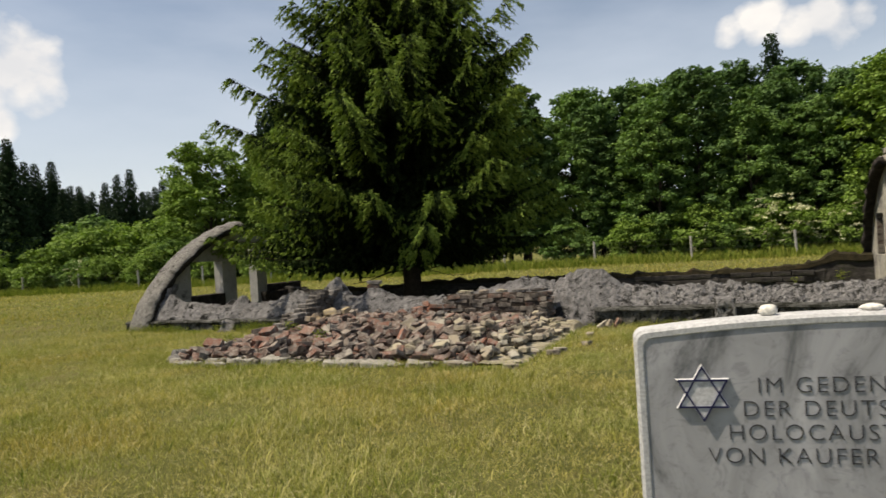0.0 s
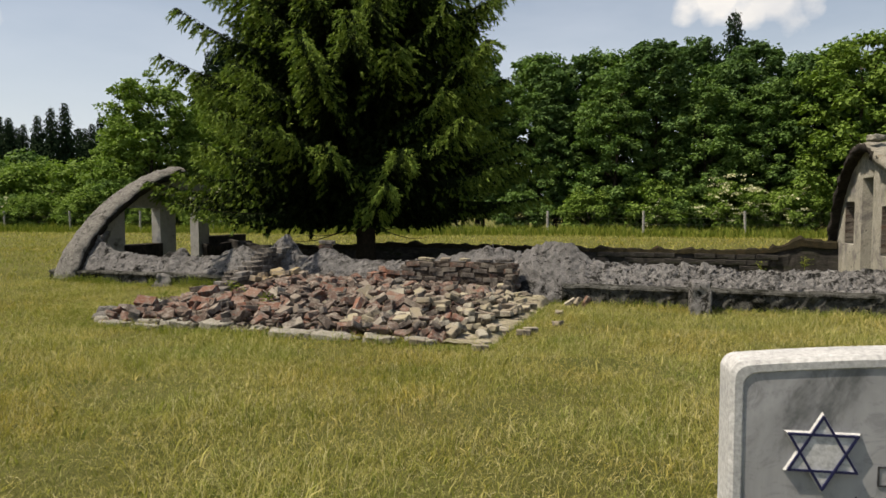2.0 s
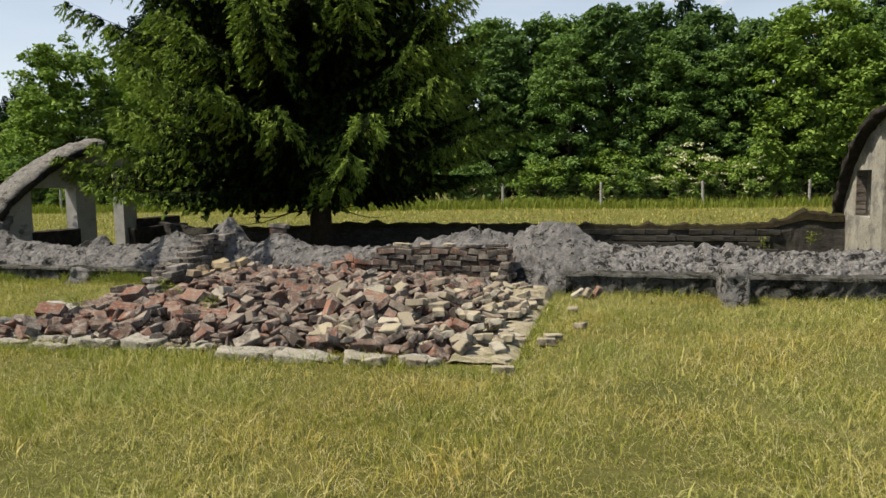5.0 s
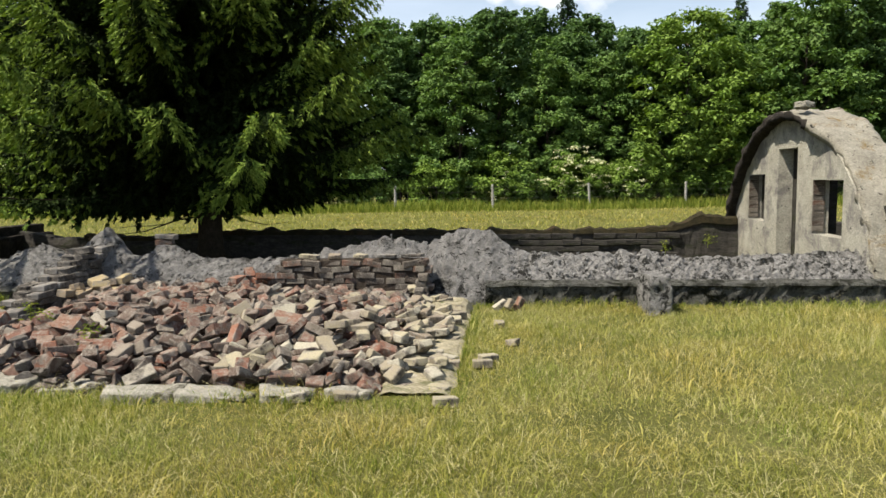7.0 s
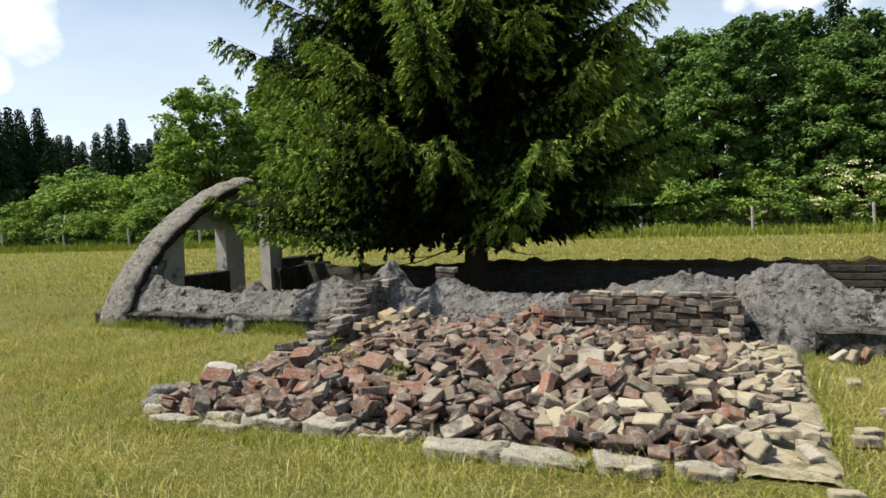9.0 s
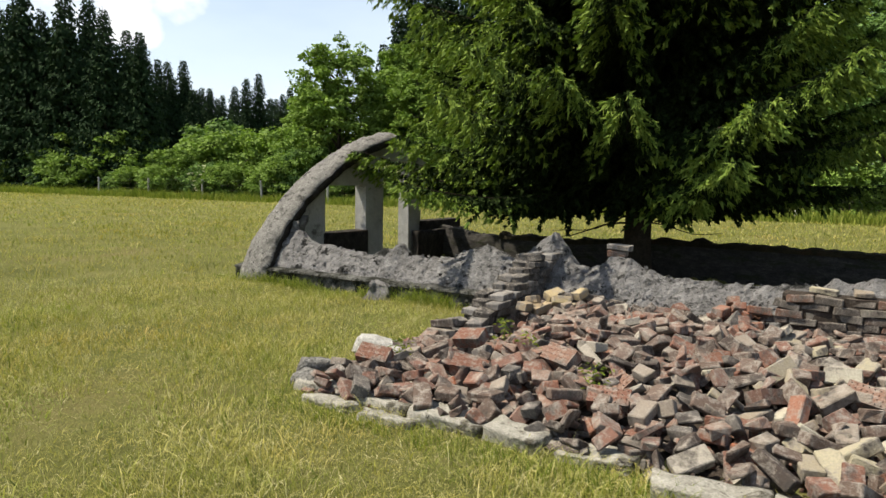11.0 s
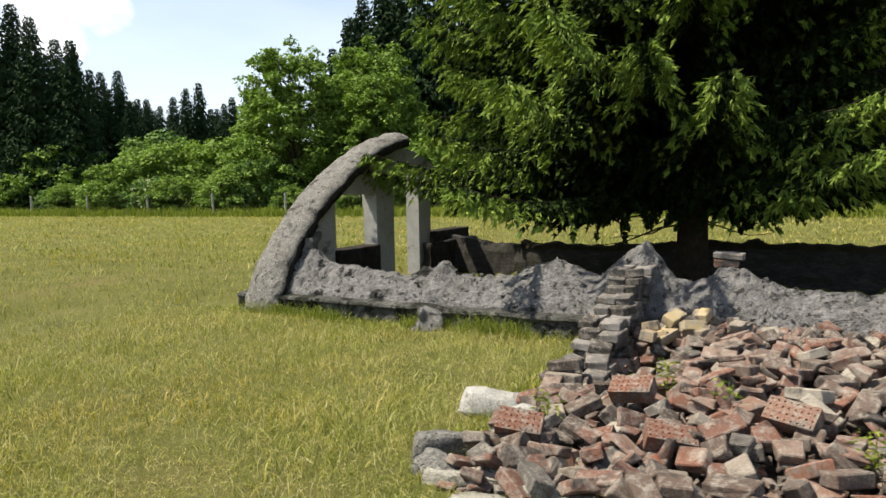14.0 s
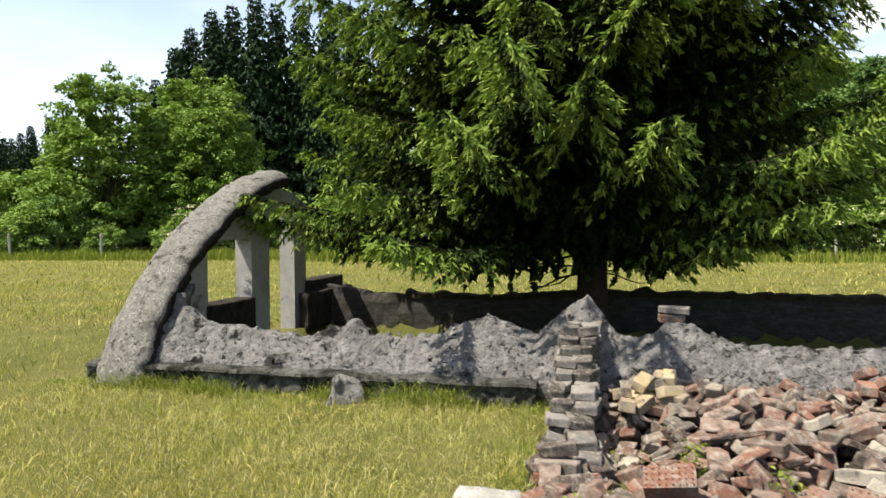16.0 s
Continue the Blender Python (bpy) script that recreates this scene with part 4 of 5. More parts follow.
def wing_wall():
    r = random.Random(5)
    wall = thing("low_brick_wall", "low weathered brick wall with a broken top, rubble at its foot", "brick wall", (0, 0, 0))
    bm = bmesh.new()
    box(bm, -5.36, -3.40, 12.392, 12.66, 0.0, 0.655)
    part("core", bm, RUBBLE_BED, wall, "crumbling mortar core")
    for k in range(8):
        z = 0.04 + k * WH
        x0 = -5.42 + (0.0 if k % 2 else -WL / 2) + (0.1 if k > 5 else 0)
        courses(wall, WALLED, (x0, 12.44), (1, 0), 8 - (k > 6), z, WL + 0.004, r, tilt=2.0 + 0.5 * k)
        for y in (12.50, 12.64):
            linked("brick", r.choice(WALLED), None, wall).matrix_basis = pose(-3.40 + r.uniform(-0.02, 0.02), y - 0.03, z, r.gauss(0, 2), r.gauss(0, 2), 90 + r.gauss(0, 4))
    for i in range(5):
        mesh = r.choice(PALE if i < 3 else SLATES)
        ob = linked("brick", mesh, None, wall, "pale capping brick")
        ob.matrix_basis = pose(-4.98 + i * 0.36, 12.52, 0.04 + 8 * WH + 0.004, r.gauss(0, 4), r.gauss(0, 4), r.gauss(0, 9)) @ Matrix.Diagonal((0.95, 1.1, 0.62, 1))
    # the return at its end, stepping down towards the meadow
    for k in range(6):
        n = (12, 9, 7, 2, 1, 1)[k]
        for i in range(n):
            y = 12.2 - i * (BL * 0.9)
            if k in (1, 2) and 2 < i < 4:
                continue
            if k == 0 or (k in (1, 2) and 4 <= i <= 5) or (k > 0 and i < 2):
                linked("brick", r.choice(WALLED if k and i < 3 else PALE), None, wall).matrix_basis = pose(-3.36 + r.gauss(0, 0.02), y, 0.05 + k * BH, r.gauss(0, 3), r.gauss(0, 2), 90 + r.gauss(0, 4))


def stepped_wall():
    r = random.Random(9)
    wall = thing("stepped_wall", "stepped remains of a thin-coursed wall, dark on its shaded side", "ruined wall", (0, 0, 0))
    for k in range(11):
        z = 0.04 + k * 0.074
        y1 = 12.95 - r.uniform(0, 0.06)
        y0 = (10.7, 10.85, 11.05, 11.2, 11.4, 11.65, 11.95, 12.2, 12.35, 12.5, 12.58)[k]
        y = y0 + r.uniform(-0.08, 0.08)
        while y < y1:
            for x in (-8.46, -8.28):
                m = r.choice(SLATES)
                linked("brick", m, None, wall).matrix_basis = pose(x + r.gauss(0, 0.025), y + r.gauss(0, 0.02), z, r.gauss(0, 4), r.gauss(0, 4), 90 + r.gauss(0, 9))
            y += r.uniform(0.24, 0.30)
    for x, y, z, t in ((-8.45, 10.55, 0.05, 4), (-8.4, 10.5, 0.16, -8), (-8.3, 10.25, 0.12, 24), (-8.42, 10.6, 0.25, 6), (-8.2, 10.05, 0.09, 50)):
        linked("brick", RUBBLE[7], None, wall, "brown brick").matrix_basis = pose(x, y, z, r.gauss(0, 5) + (40 if t > 20 else 0), r.gauss(0, 5), t)
    cap = thing("wall_stub_brick", "flat grey bricks resting on the broken wall top", "brick", (-7.45, 13.3, 0.80))
    linked("brick", WALLED[0], None, cap).matrix_basis = pose(0, 0, 0.045, 0, 0, 8)
    linked("brick", SLATES[1], None, cap).matrix_basis = pose(0.02, 0.01, 0.125, 0, 2, -6)


def footing():
    r = random.Random(21)
    foot = thing("brick_footing", "flat footing of pale yellowish bricks in sandy mortar", "footing", (0, 0, 0))
    bm = bmesh.new()
    bmesh.ops.create_grid(bm, x_segments=10, y_segments=50, size=0.5)
    for v in bm.verts:
        x, y = -3.04 + v.co.x * 0.66, 10.42 + v.co.y * 3.95
        s = min(1.0, (0.5 - abs(v.co.x)) * 8)
        v.co = Vector((x + 0.04 * fractal(y * 2, x), y, 0.045 * s + 0.02 * fractal(x * 7, y * 7, 0, 3) + (0.1 if y > 11.9 else 0) * s))
    part("mortar_bed", bm, MORTAR_BED, foot, "sandy mortar bed")
    for col, x in enumerate((-3.13, -2.88)):
        y = 8.55 + 0.1 * col
        while y < 12.3:
            if not (col == 1 and 9.0 < y < 11.6 and r.random() < 0.7) and r.random() > 0.2:
                ob = linked("brick", r.choice(PALE[:2]), None, foot)
                ob.matrix_basis = pose(x + r.gauss(0, 0.05), y, 0.012 + (0.07 if y > 11.9 else 0), r.gauss(0, 4), r.gauss(0, 4), r.gauss(0, 18)) @ Matrix.Diagonal((0.68, 1, 0.85, 1))
            y += 0.195
    for _ in range(70):
        x, y = -2.85 - abs(r.gauss(0, 0.5)), r.uniform(8.7, 12.2)
        up = 0.09 + 0.30 * max(0.0, min(1.0, (-2.95 - x) / 0.8)) * min(1.0, (y - 8.3) / 1.2)
        ob = linked("brick", r.choice(PALE), None, foot)
        ob.matrix_basis = pose(x, y, up, r.gauss(0, 14), r.gauss(8, 14), r.uniform(0, 180)) @ Matrix.Diagonal((0.82, 0.9, 0.9, 1))
    for x, y, t in ((-2.5, 9.35, 10), (-2.45, 9.55, 30), (-2.35, 11.1, 0), (-2.75, 8.25, 15), (-3.55, 8.35, 5), (-3.95, 8.28, 12), (-2.2, 10.2, 60)):
        b = tagged(linked("loose_brick", r.choice(PALE), None), "loose pale brick lying in the grass", "brick", "loose bricks")
        b.matrix_basis = pose(x, y, 0.045, r.gauss(0, 6), r.gauss(0, 6), t) @ Matrix.Diagonal((0.7, 0.8, 0.85, 1))
    pair = ((-2.35, 12.2, 0.07, 0, -30, 20), (-2.22, 12.15, 0.1, 0, -50, 25), (-2.1, 12.22, 0.08, 10, -60, 15))
    for n, p in enumerate(pair):
        b = tagged(linked("loose_brick", (PALE + ORANGE)[n * 2], None), "tilted loose brick leaning by the ledge", "brick", "loose bricks")
        b.matrix_basis = pose(*p) @ Matrix.Diagonal((0.75, 0.85, 0.85, 1))
    # weathered slabs along the front edge
    for x, y, l, w, h, t in ((-8.35, 8.72, 0.62, 0.24, 0.10, 3), (-7.72, 8.62, 0.60, 0.22, 0.10, -2), (-7.08, 8.60, 0.62, 0.26, 0.12, 2), (-6.52, 8.55, 0.42, 0.24, 0.13, -3),
                             (-8.1, 8.42, 0.5, 0.14, 0.07, 3), (-7.5, 8.38, 0.46, 0.14, 0.07, -4), (-5.95, 8.58, 0.5, 0.26, 0.08, 4), (-5.22, 8.36, 0.62, 0.22, 0.11, 2),
                             (-4.60, 8.34, 0.58, 0.22, 0.10, -2), (-4.05, 8.42, 0.42, 0.3, 0.1, 6), (-3.55, 8.5, 0.36, 0.26, 0.09, -8)):
        s = tagged(rough_block("edge_slab", (l, w, h), PALE_STONE, None, (x, y, -0.035), (r.gauss(0, 3), r.gauss(0, 3), t + r.gauss(0, 4)), 6, 0.035, 6.0, x * 3), "pale weathered concrete slab edging the heap", "slab", "slabs along the heap")
    for x, y, l, w, h, t, mat, lab in ((-8.82, 9.96, 0.50, 0.36, 0.17, 12, WHITISH, "whitish broken block lying in the grass"), (-8.50, 9.72, 0.30, 0.17, 0.15, 40, WHITISH, "whitish broken block lying in the grass"),
                                  (-8.72, 8.98, 0.46, 0.09, 0.17, 40, SHELL, "dark mossy curved stone by the heap"), (-8.6, 8.74, 0.40, 0.2, 0.10, -5, SHELL, "dark flat stone by the heap")):
        tagged(rough_block("broken_block", (l, w, h), mat, None, (x, y, -0.03), (r.gauss(0, 4), r.gauss(0, 4), t), 5, 0.035, 5.0, y * 3, "", 0.2), lab, "stone block")


rubble_heap()
wing_wall()
stepped_wall()
footing()

# ---- plants ----
def unit(v):
    return v / np.maximum(np.linalg.norm(v, axis=-1, keepdims=True), 1e-9)


def strips(base, way, length, width, r, bend=0.0, facing=None, slim=False):
    """Lozenge-shaped sprays: one quad each, from base along way, turned at random about it."""
    n = len(base)
    side = unit(np.cross(way, unit(r.normal(size=(n, 3))) if facing is None else facing))
    mid = base + way * (length * 0.45)[:, None]
    tip = base + way * length[:, None]
    tip[:, 2] -= bend * length
    w = (width * 0.5)[:, None]
    if slim:
        root = base + way * (length * 0.12)[:, None]
        return np.stack([root - side * w, root + side * w, tip], 1).reshape(-1, 3), np.arange(3 * n).reshape(n, 3)
    verts = np.stack([base, mid + side * w, tip, mid - side * w], 1).reshape(-1, 3)
    return verts, np.arange(4 * n).reshape(n, 4)


def tube(points, radii, sides=7):
    pts = np.asarray(points, float)
    verts, faces = [], []
    for k, (p, r) in enumerate(zip(pts, radii)):
        d = unit(pts[min(k + 1, len(pts) - 1)] - pts[max(k - 1, 0)])
        u = unit(np.cross(d, (0.3, 0.9, 0.1)))
        v = np.cross(d, u)
        for s in range(sides):
            a = 2 * math.pi * s / sides
            verts.append(p + r * (math.cos(a) * u + math.sin(a) * v))
    for k in range(len(pts) - 1):
        for s in range(sides):
            t = (s + 1) % sides
            faces.append((k * sides + s, k * sides + t, (k + 1) * sides + t, (k + 1) * sides + s))
    return np.array(verts), np.array(faces)


def joined(pieces):
    v, f, base = [], [], 0
    for pv, pf in pieces:
        v.append(pv)
        f.append(np.asarray(pf) + base)
        base += len(pv)
    return np.concatenate(v), np.concatenate(f)


def spruce_parts(high, radius, low, spacing, twig_gap, let_gap, width, seed, droop=0.28, fresh=0.75, letlen=0.17, trunk_r=0.2, tiers=5, shape=(1.0, 0.82), wood=True, hang=0.5, inner=2.6, lean_to=None):
    """Trunk, boughs and needle sprays of one spruce: boughs in whorls, side twigs that hang, short sprays on them."""
    r = np.random.default_rng(seed)
    zs = np.linspace(-0.15, high, 14)
    trunk = tube([(0.04 * math.sin(z), 0.04 * math.cos(z * 0.7), z) for z in zs], [trunk_r * (1 - z / high * 0.96) * (1.35 if z < 0.2 else 1) for z in zs], 9)
    boughs, base, way, length, wide, new_growth = [], [], [], [], [], []
    z, turn = low, 0.0
    while z < high - 0.25:
        rel = (z - low) / (high - low)
        reach = radius * (1 - rel ** shape[0]) ** shape[1] + 0.12
        for k in range(tiers):
            a = turn + 2 * math.pi * k / tiers + r.normal(0, 0.22)
            ln = reach * r.uniform(0.72, 1.12)
            if lean_to is not None:
                ln *= 1 + lean_to[1] * (1 - 1.5 * rel) * math.cos(a - lean_to[0])
            out_d = np.array([math.cos(a), math.sin(a), 0.0])
            side = np.array([-out_d[1], out_d[0], 0.0])
            dr = droop * (1 - rel * 1.2) + r.normal(0, 0.05)
            s = np.linspace(0, 1, 9)
            curve = out_d * (ln * s)[:, None] + side * (0.08 * ln * np.sin(s * 3 + a))[:, None]
            curve[:, 2] = z + ln * (-dr * s ** 1.2 + 0.22 * s ** 3 * (0.6 + rel))
            if wood:
                boughs.append(tube(curve, 0.003 + 0.024 * (ln / 4.5) * (1 - s), 4))
            m = max(3, int(ln * 0.9 / twig_gap))
            for sgn in (-1, 1):
                ss = np.clip(np.linspace(0.10, 1.0, m) + r.normal(0, 0.01, m), 0.05, 1.0)
                p = np.stack([np.interp(ss, s, curve[:, c]) for c in range(3)], 1)
                tl = (0.72 if z < 2.3 and wood else 1.0) * np.clip((0.34 + 0.66 * (1 - ss)) * min(1.0, 0.35 + ln * 0.25), 0.16, 0.85) * r.uniform(0.65, 1.25, m)
                d = unit(out_d * r.uniform(0.45, 0.95, m)[:, None] + side * (sgn * r.uniform(0.4, 1.0, m))[:, None] + np.array([0, 0, -1.0]) * (hang * r.uniform(-0.25, 1.4, m))[:, None])
                cnt = np.maximum(2, (tl / let_gap).astype(int))
                idx = np.repeat(np.arange(m), cnt)
                f = r.uniform(0.05, 1.0, len(idx))
                b = p[idx] + d[idx] * (tl[idx] * f)[:, None]
                b[:, 2] -= 0.9 * hang * tl[idx] * f ** 2
                w = unit(d[idx] * 0.8 + r.normal(0, 0.42, (len(idx), 3)) + np.array([0, 0, -0.9 * hang]))
                base.append(b)
                way.append(w)
                length.append(letlen * r.uniform(0.6, 1.3, len(idx)) * min(1.0, 0.35 + 0.5 * reach))
                wide.append(width * r.uniform(0.75, 1.3, len(idx)) * (1.0 + inner * np.clip(0.75 - ss[idx], 0, 1)) * min(1.0, 0.45 + 0.5 * reach))
                new_growth.append((ss[idx] > fresh + r.normal(0, 0.05, len(idx))) & (f > 0.3) | (f > 0.88) & (ss[idx] > 0.45))
        turn += 1.1
        z += spacing * r.uniform(0.8, 1.2) * (1 - 0.35 * rel)
    if wood:
        for k in range(9):
            a, ln, z0 = r.uniform(0, 2 * math.pi), r.uniform(1.2, 2.4), r.uniform(0.95, 1.7)
            s = np.linspace(0, 1, 7)
            boughs.append(tube(np.column_stack([ln * s * math.cos(a), ln * s * math.sin(a), z0 - 0.12 * ln * s + 0.06 * np.sin(s * 7 + k)]), 0.004 + 0.018 * (1 - s), 4))
    v, f = strips(np.concatenate(base), np.concatenate(way), np.concatenate(length), np.concatenate(wide), r, 0.12, None, True)
    return trunk, joined(boughs) if wood else None, (v, f, np.concatenate(new_growth))


def spruce(name, label, at, *args, mats=(0, 0), **kw):
    trunk, boughs, (v, f, fresh) = spruce_parts(*args, **kw)
    t = thing(name, label, "tree", at)
    # darker twig bark on the trunk puts the crown's shade into its colour
    linked("trunk", mesh_np("trunk", *trunk, smooth=True), TWIG, t)
    if boughs:
        tagged(linked("bough_wood", mesh_np("bough_wood", *boughs, smooth=True), TWIG, t), kind="stuff")
    tagged(linked("crown", mesh_np("crown", v, f, fresh.astype(int)), list(mats), t), kind="stuff")
    return t


big_spruce = spruce("spruce", "large spruce with hanging dark boughs and bright fresh shoots", (-8.4, 17.1, -0.1),
                    10.8, 4.7, 1.78, 0.37, 0.064, 0.0115, 0.033, 3, mats=(NEEDLE, NEW_NEEDLE), trunk_r=0.27, tiers=7, letlen=0.105, droop=0.11, shape=(1.8, 1.0), hang=0.42, inner=5.0, lean_to=(radians(195), 0.13))


def broadleaf(name, label, at, high, spread, clumps, leaves, leaf, seed, material, bush=False, squash=0.55, group="", blossom=0):
    """Trunk with limbs and a crown of many small leaves gathered in uneven clumps."""
    r = np.random.default_rng(seed)
    t = thing(name, label, "bush" if bush else "tree", at, group)
    if not bush:
        z = np.linspace(-0.2, high * 0.75, 8)
        wob = np.cumsum(r.normal(0, 0.07, (8, 2)), 0)
        linked("trunk", mesh_np("trunk", *tube(np.column_stack([wob, z]), 0.16 * (1 - z / high), 7), smooth=True), BARK, t)
    ang, u = r.uniform(0, 2 * math.pi, clumps), r.uniform(0, 1, clumps)
    zc = high * ((0.04 if bush else 0.08) + (0.9 - (0.04 if bush else 0.08)) * r.uniform(0, 1, clumps) ** 0.85)
    prof = np.sin(np.clip(zc / high, 0.0, 1) ** (0.75 if bush else 0.6) * math.pi) ** squash
    rad = spread * prof * np.sqrt(0.25 + 0.75 * u) * r.uniform(0.8, 1.18, clumps)
    c = np.column_stack([rad * np.cos(ang), rad * np.sin(ang), zc + r.normal(0, 0.15, clumps)])
    limbs = []
    for k in range(0, clumps, max(1, clumps // (10 if bush else 24))):
        root = np.array([0, 0, max(0.0 if bush else high * 0.15, c[k, 2] - rad[k] * 0.9)])
        limbs.append(tube([root, root * 0.45 + c[k] * 0.55 - np.array([0, 0, 0.12]), c[k]], (0.05, 0.03, 0.01), 4))
    tagged(linked("limb_wood", mesh_np("limb_wood", *joined(limbs)), BARK, t), kind="stuff")
    size = r.uniform(0.4, 1.0, clumps) * spread * (0.22 if bush else 0.165)
    idx = np.repeat(np.arange(clumps), leaves)
    off = unit(r.normal(0, 1, (len(idx), 3))) * (r.uniform(0.15, 1, len(idx)) ** 0.45)[:, None] * np.array([1.15, 1.15, 0.6])
    p = c[idx] + off * size[idx][:, None]
    p[:, 2] = np.maximum(p[:, 2], 0.05)
    w = unit(r.normal(0, 1, (len(idx), 3)) * np.array([1, 1, 0.45]) + np.array([0, 0, -0.25]) + unit(off) * 0.6)
    ln = leaf * r.uniform(0.6, 1.35, len(idx))
    up = unit(unit(off) * 0.8 + np.array([0, 0, 0.75]) + r.normal(0, 0.38, (len(idx), 3)))
    tagged(linked("crown", mesh_np("crown", *strips(p, w, ln, ln * 0.85, r, 0.15, up, True)), material, t), kind="stuff")
    if blossom:
        sel = r.choice(np.nonzero((c[:, 1] < 0.3) & (c[:, 2] > high * 0.25))[0], blossom)
        cent = c[sel] + np.column_stack([r.normal(0, 0.3, blossom), -np.abs(r.normal(0.25, 0.15, blossom)) * spread * 0.4, r.uniform(0.0, 0.5, blossom)])
        i2 = np.repeat(np.arange(blossom), 16)
        q = cent[i2] + r.normal(0, 1, (len(i2), 3)) * np.array([0.13, 0.08, 0.035])
        ww = unit(r.normal(0, 0.6, (len(i2), 3)) + np.array([0, -0.4, 0.5]))
        tagged(linked("blossom", mesh_np("blossom", *strips(q, ww, np.full(len(i2), 0.10), np.full(len(i2), 0.09), r)), FLOWER, t, "flat cream flower heads"), kind="stuff")
    return t


def scatter(sources, rows, seed):
    """Copies of the given trees at (x, metres behind the fence, scale); the first row of each source is the source itself."""
    r = random.Random(seed)
    for n, (x, y, s) in enumerate(rows):
        src = sources[n % len(sources)]
        m = pose(x, edge_y(x) + y, -0.05, 0, 0, r.uniform(0, 360))
        if n < len(sources):
            src.matrix_basis = m
            src.scale = (s, s, s)
        else:
            c = copy_thing(src, m)
            c.scale = (s, s, s)


def hedge_rows(x0, x1, y, step, s0, s1, seed, wave=1.5):
    r = random.Random(seed)
    rows, x = [], x0
    while x < x1:
        rows.append((x + r.uniform(-0.4, 0.4) * step, y + r.uniform(-wave, wave), r.uniform(s0, s1)))
        x += step
    return rows


def edge_y(x):
    """The fence line, which runs a little askew to the hut."""
    return 42.9 + 0.115 * x


WOOD = "trees of the wood edge"
KINDS = ((11.0, 2.9, LEAF), (12.0, 2.4, LEAF_DARK), (11.0, 3.1, LEAF), (12.0, 2.2, LEAF_DARK))
belt = [broadleaf("broadleaf_tree", "tall leafy deciduous tree in the wood edge", (0, 0, 0), h, w, 380, 64, 0.20, 31 + k, m, False, 0.5, WOOD) for k, (h, w, m) in enumerate(KINDS)]
scatter(belt, hedge_rows(-16, 30, 6.2, 2.6, 0.92, 1.14, 1, 1.2) + hedge_rows(-18, 34, 10.5, 3.3, 1.12, 1.34, 2, 1.0), 4)
bright = [broadleaf("broadleaf_tree", "light green leafy tree in the wood edge", (0, 0, 0), 10.0, 3.4, 330, 68, 0.20, 51 + k, LEAF_LIGHT, False, 0.5, WOOD) for k in range(2)]
scatter(bright, [(9.0, 3.6, 1.24), (-39.2, 5.5, 1.24), (25.5, 3.0, 1.05), (-42.0, 7.5, 1.0), (-33.0, 6.5, 1.0), (29, 4, 1.1), (12.0, 4.5, 0.95), (-35.5, 10.0, 1.3)], 6)
scatter([copy_thing(belt[0], Matrix())], [(-38.0, 12.0, 1.12)], 61)
scatter([copy_thing(belt[2], Matrix()), copy_thing(belt[1], Matrix())], [(15.8, 2.8, 1.22), (19.0, 3.2, 1.25)], 62)
shrub = [broadleaf("shrub", "dense green shrub along the fence", (0, 0, 0), 3.6, 2.4, 120, 70, 0.19, 71 + k, (LEAF, LEAF_LIGHT, LEAF_LIGHT)[k], True, 0.6, "shrubs along the fence") for k in range(3)]
scatter(shrub, hedge_rows(-10, 26, 3.6, 3.2, 0.75, 1.1, 8, 0.5) + hedge_rows(-90, -18, 3.0, 3.4, 0.5, 1.15, 9, 1.4) + hedge_rows(-80, -24, 7.5, 4.2, 0.9, 1.75, 10, 2.0) + hedge_rows(-60, -36, 14.0, 5.0, 1.4, 2.0, 11, 2.0), 12)
elder = [broadleaf("elder_bush", "elder bush in cream blossom by the fence", (0, 0, 0), 3.4, 2.0, 100, 80, 0.17, 91, LEAF_LIGHT, True, 0.6, "elder bushes in blossom", 60)]
scatter(elder, [(2.1, 2.0, 1.05), (-1.8, 2.0, 0.62), (6.3, 2.0, 0.85), (-47.5, 1.6, 0.7), (-31.5, 1.8, 0.85)], 13)
elder[0].matrix_basis = pose(2.1, edge_y(2.1) + 2.0, -0.05)

far = [spruce("far_spruce", "dark tall spruce in the distant wood", (0, 0, 0), 15.0, 4.3, 0.5, 0.36, 0.32, 0.11, 0.20, 101 + k, mats=(DARK_NEEDLE, DARK_NEEDLE), trunk_r=0.18, tiers=4, letlen=0.36, wood=False, shape=(0.9, 1.0), droop=0.34, hang=0.7, inner=1.4) for k in range(2)]
for o in far:
    tagged(o, group="spruces of the distant wood")
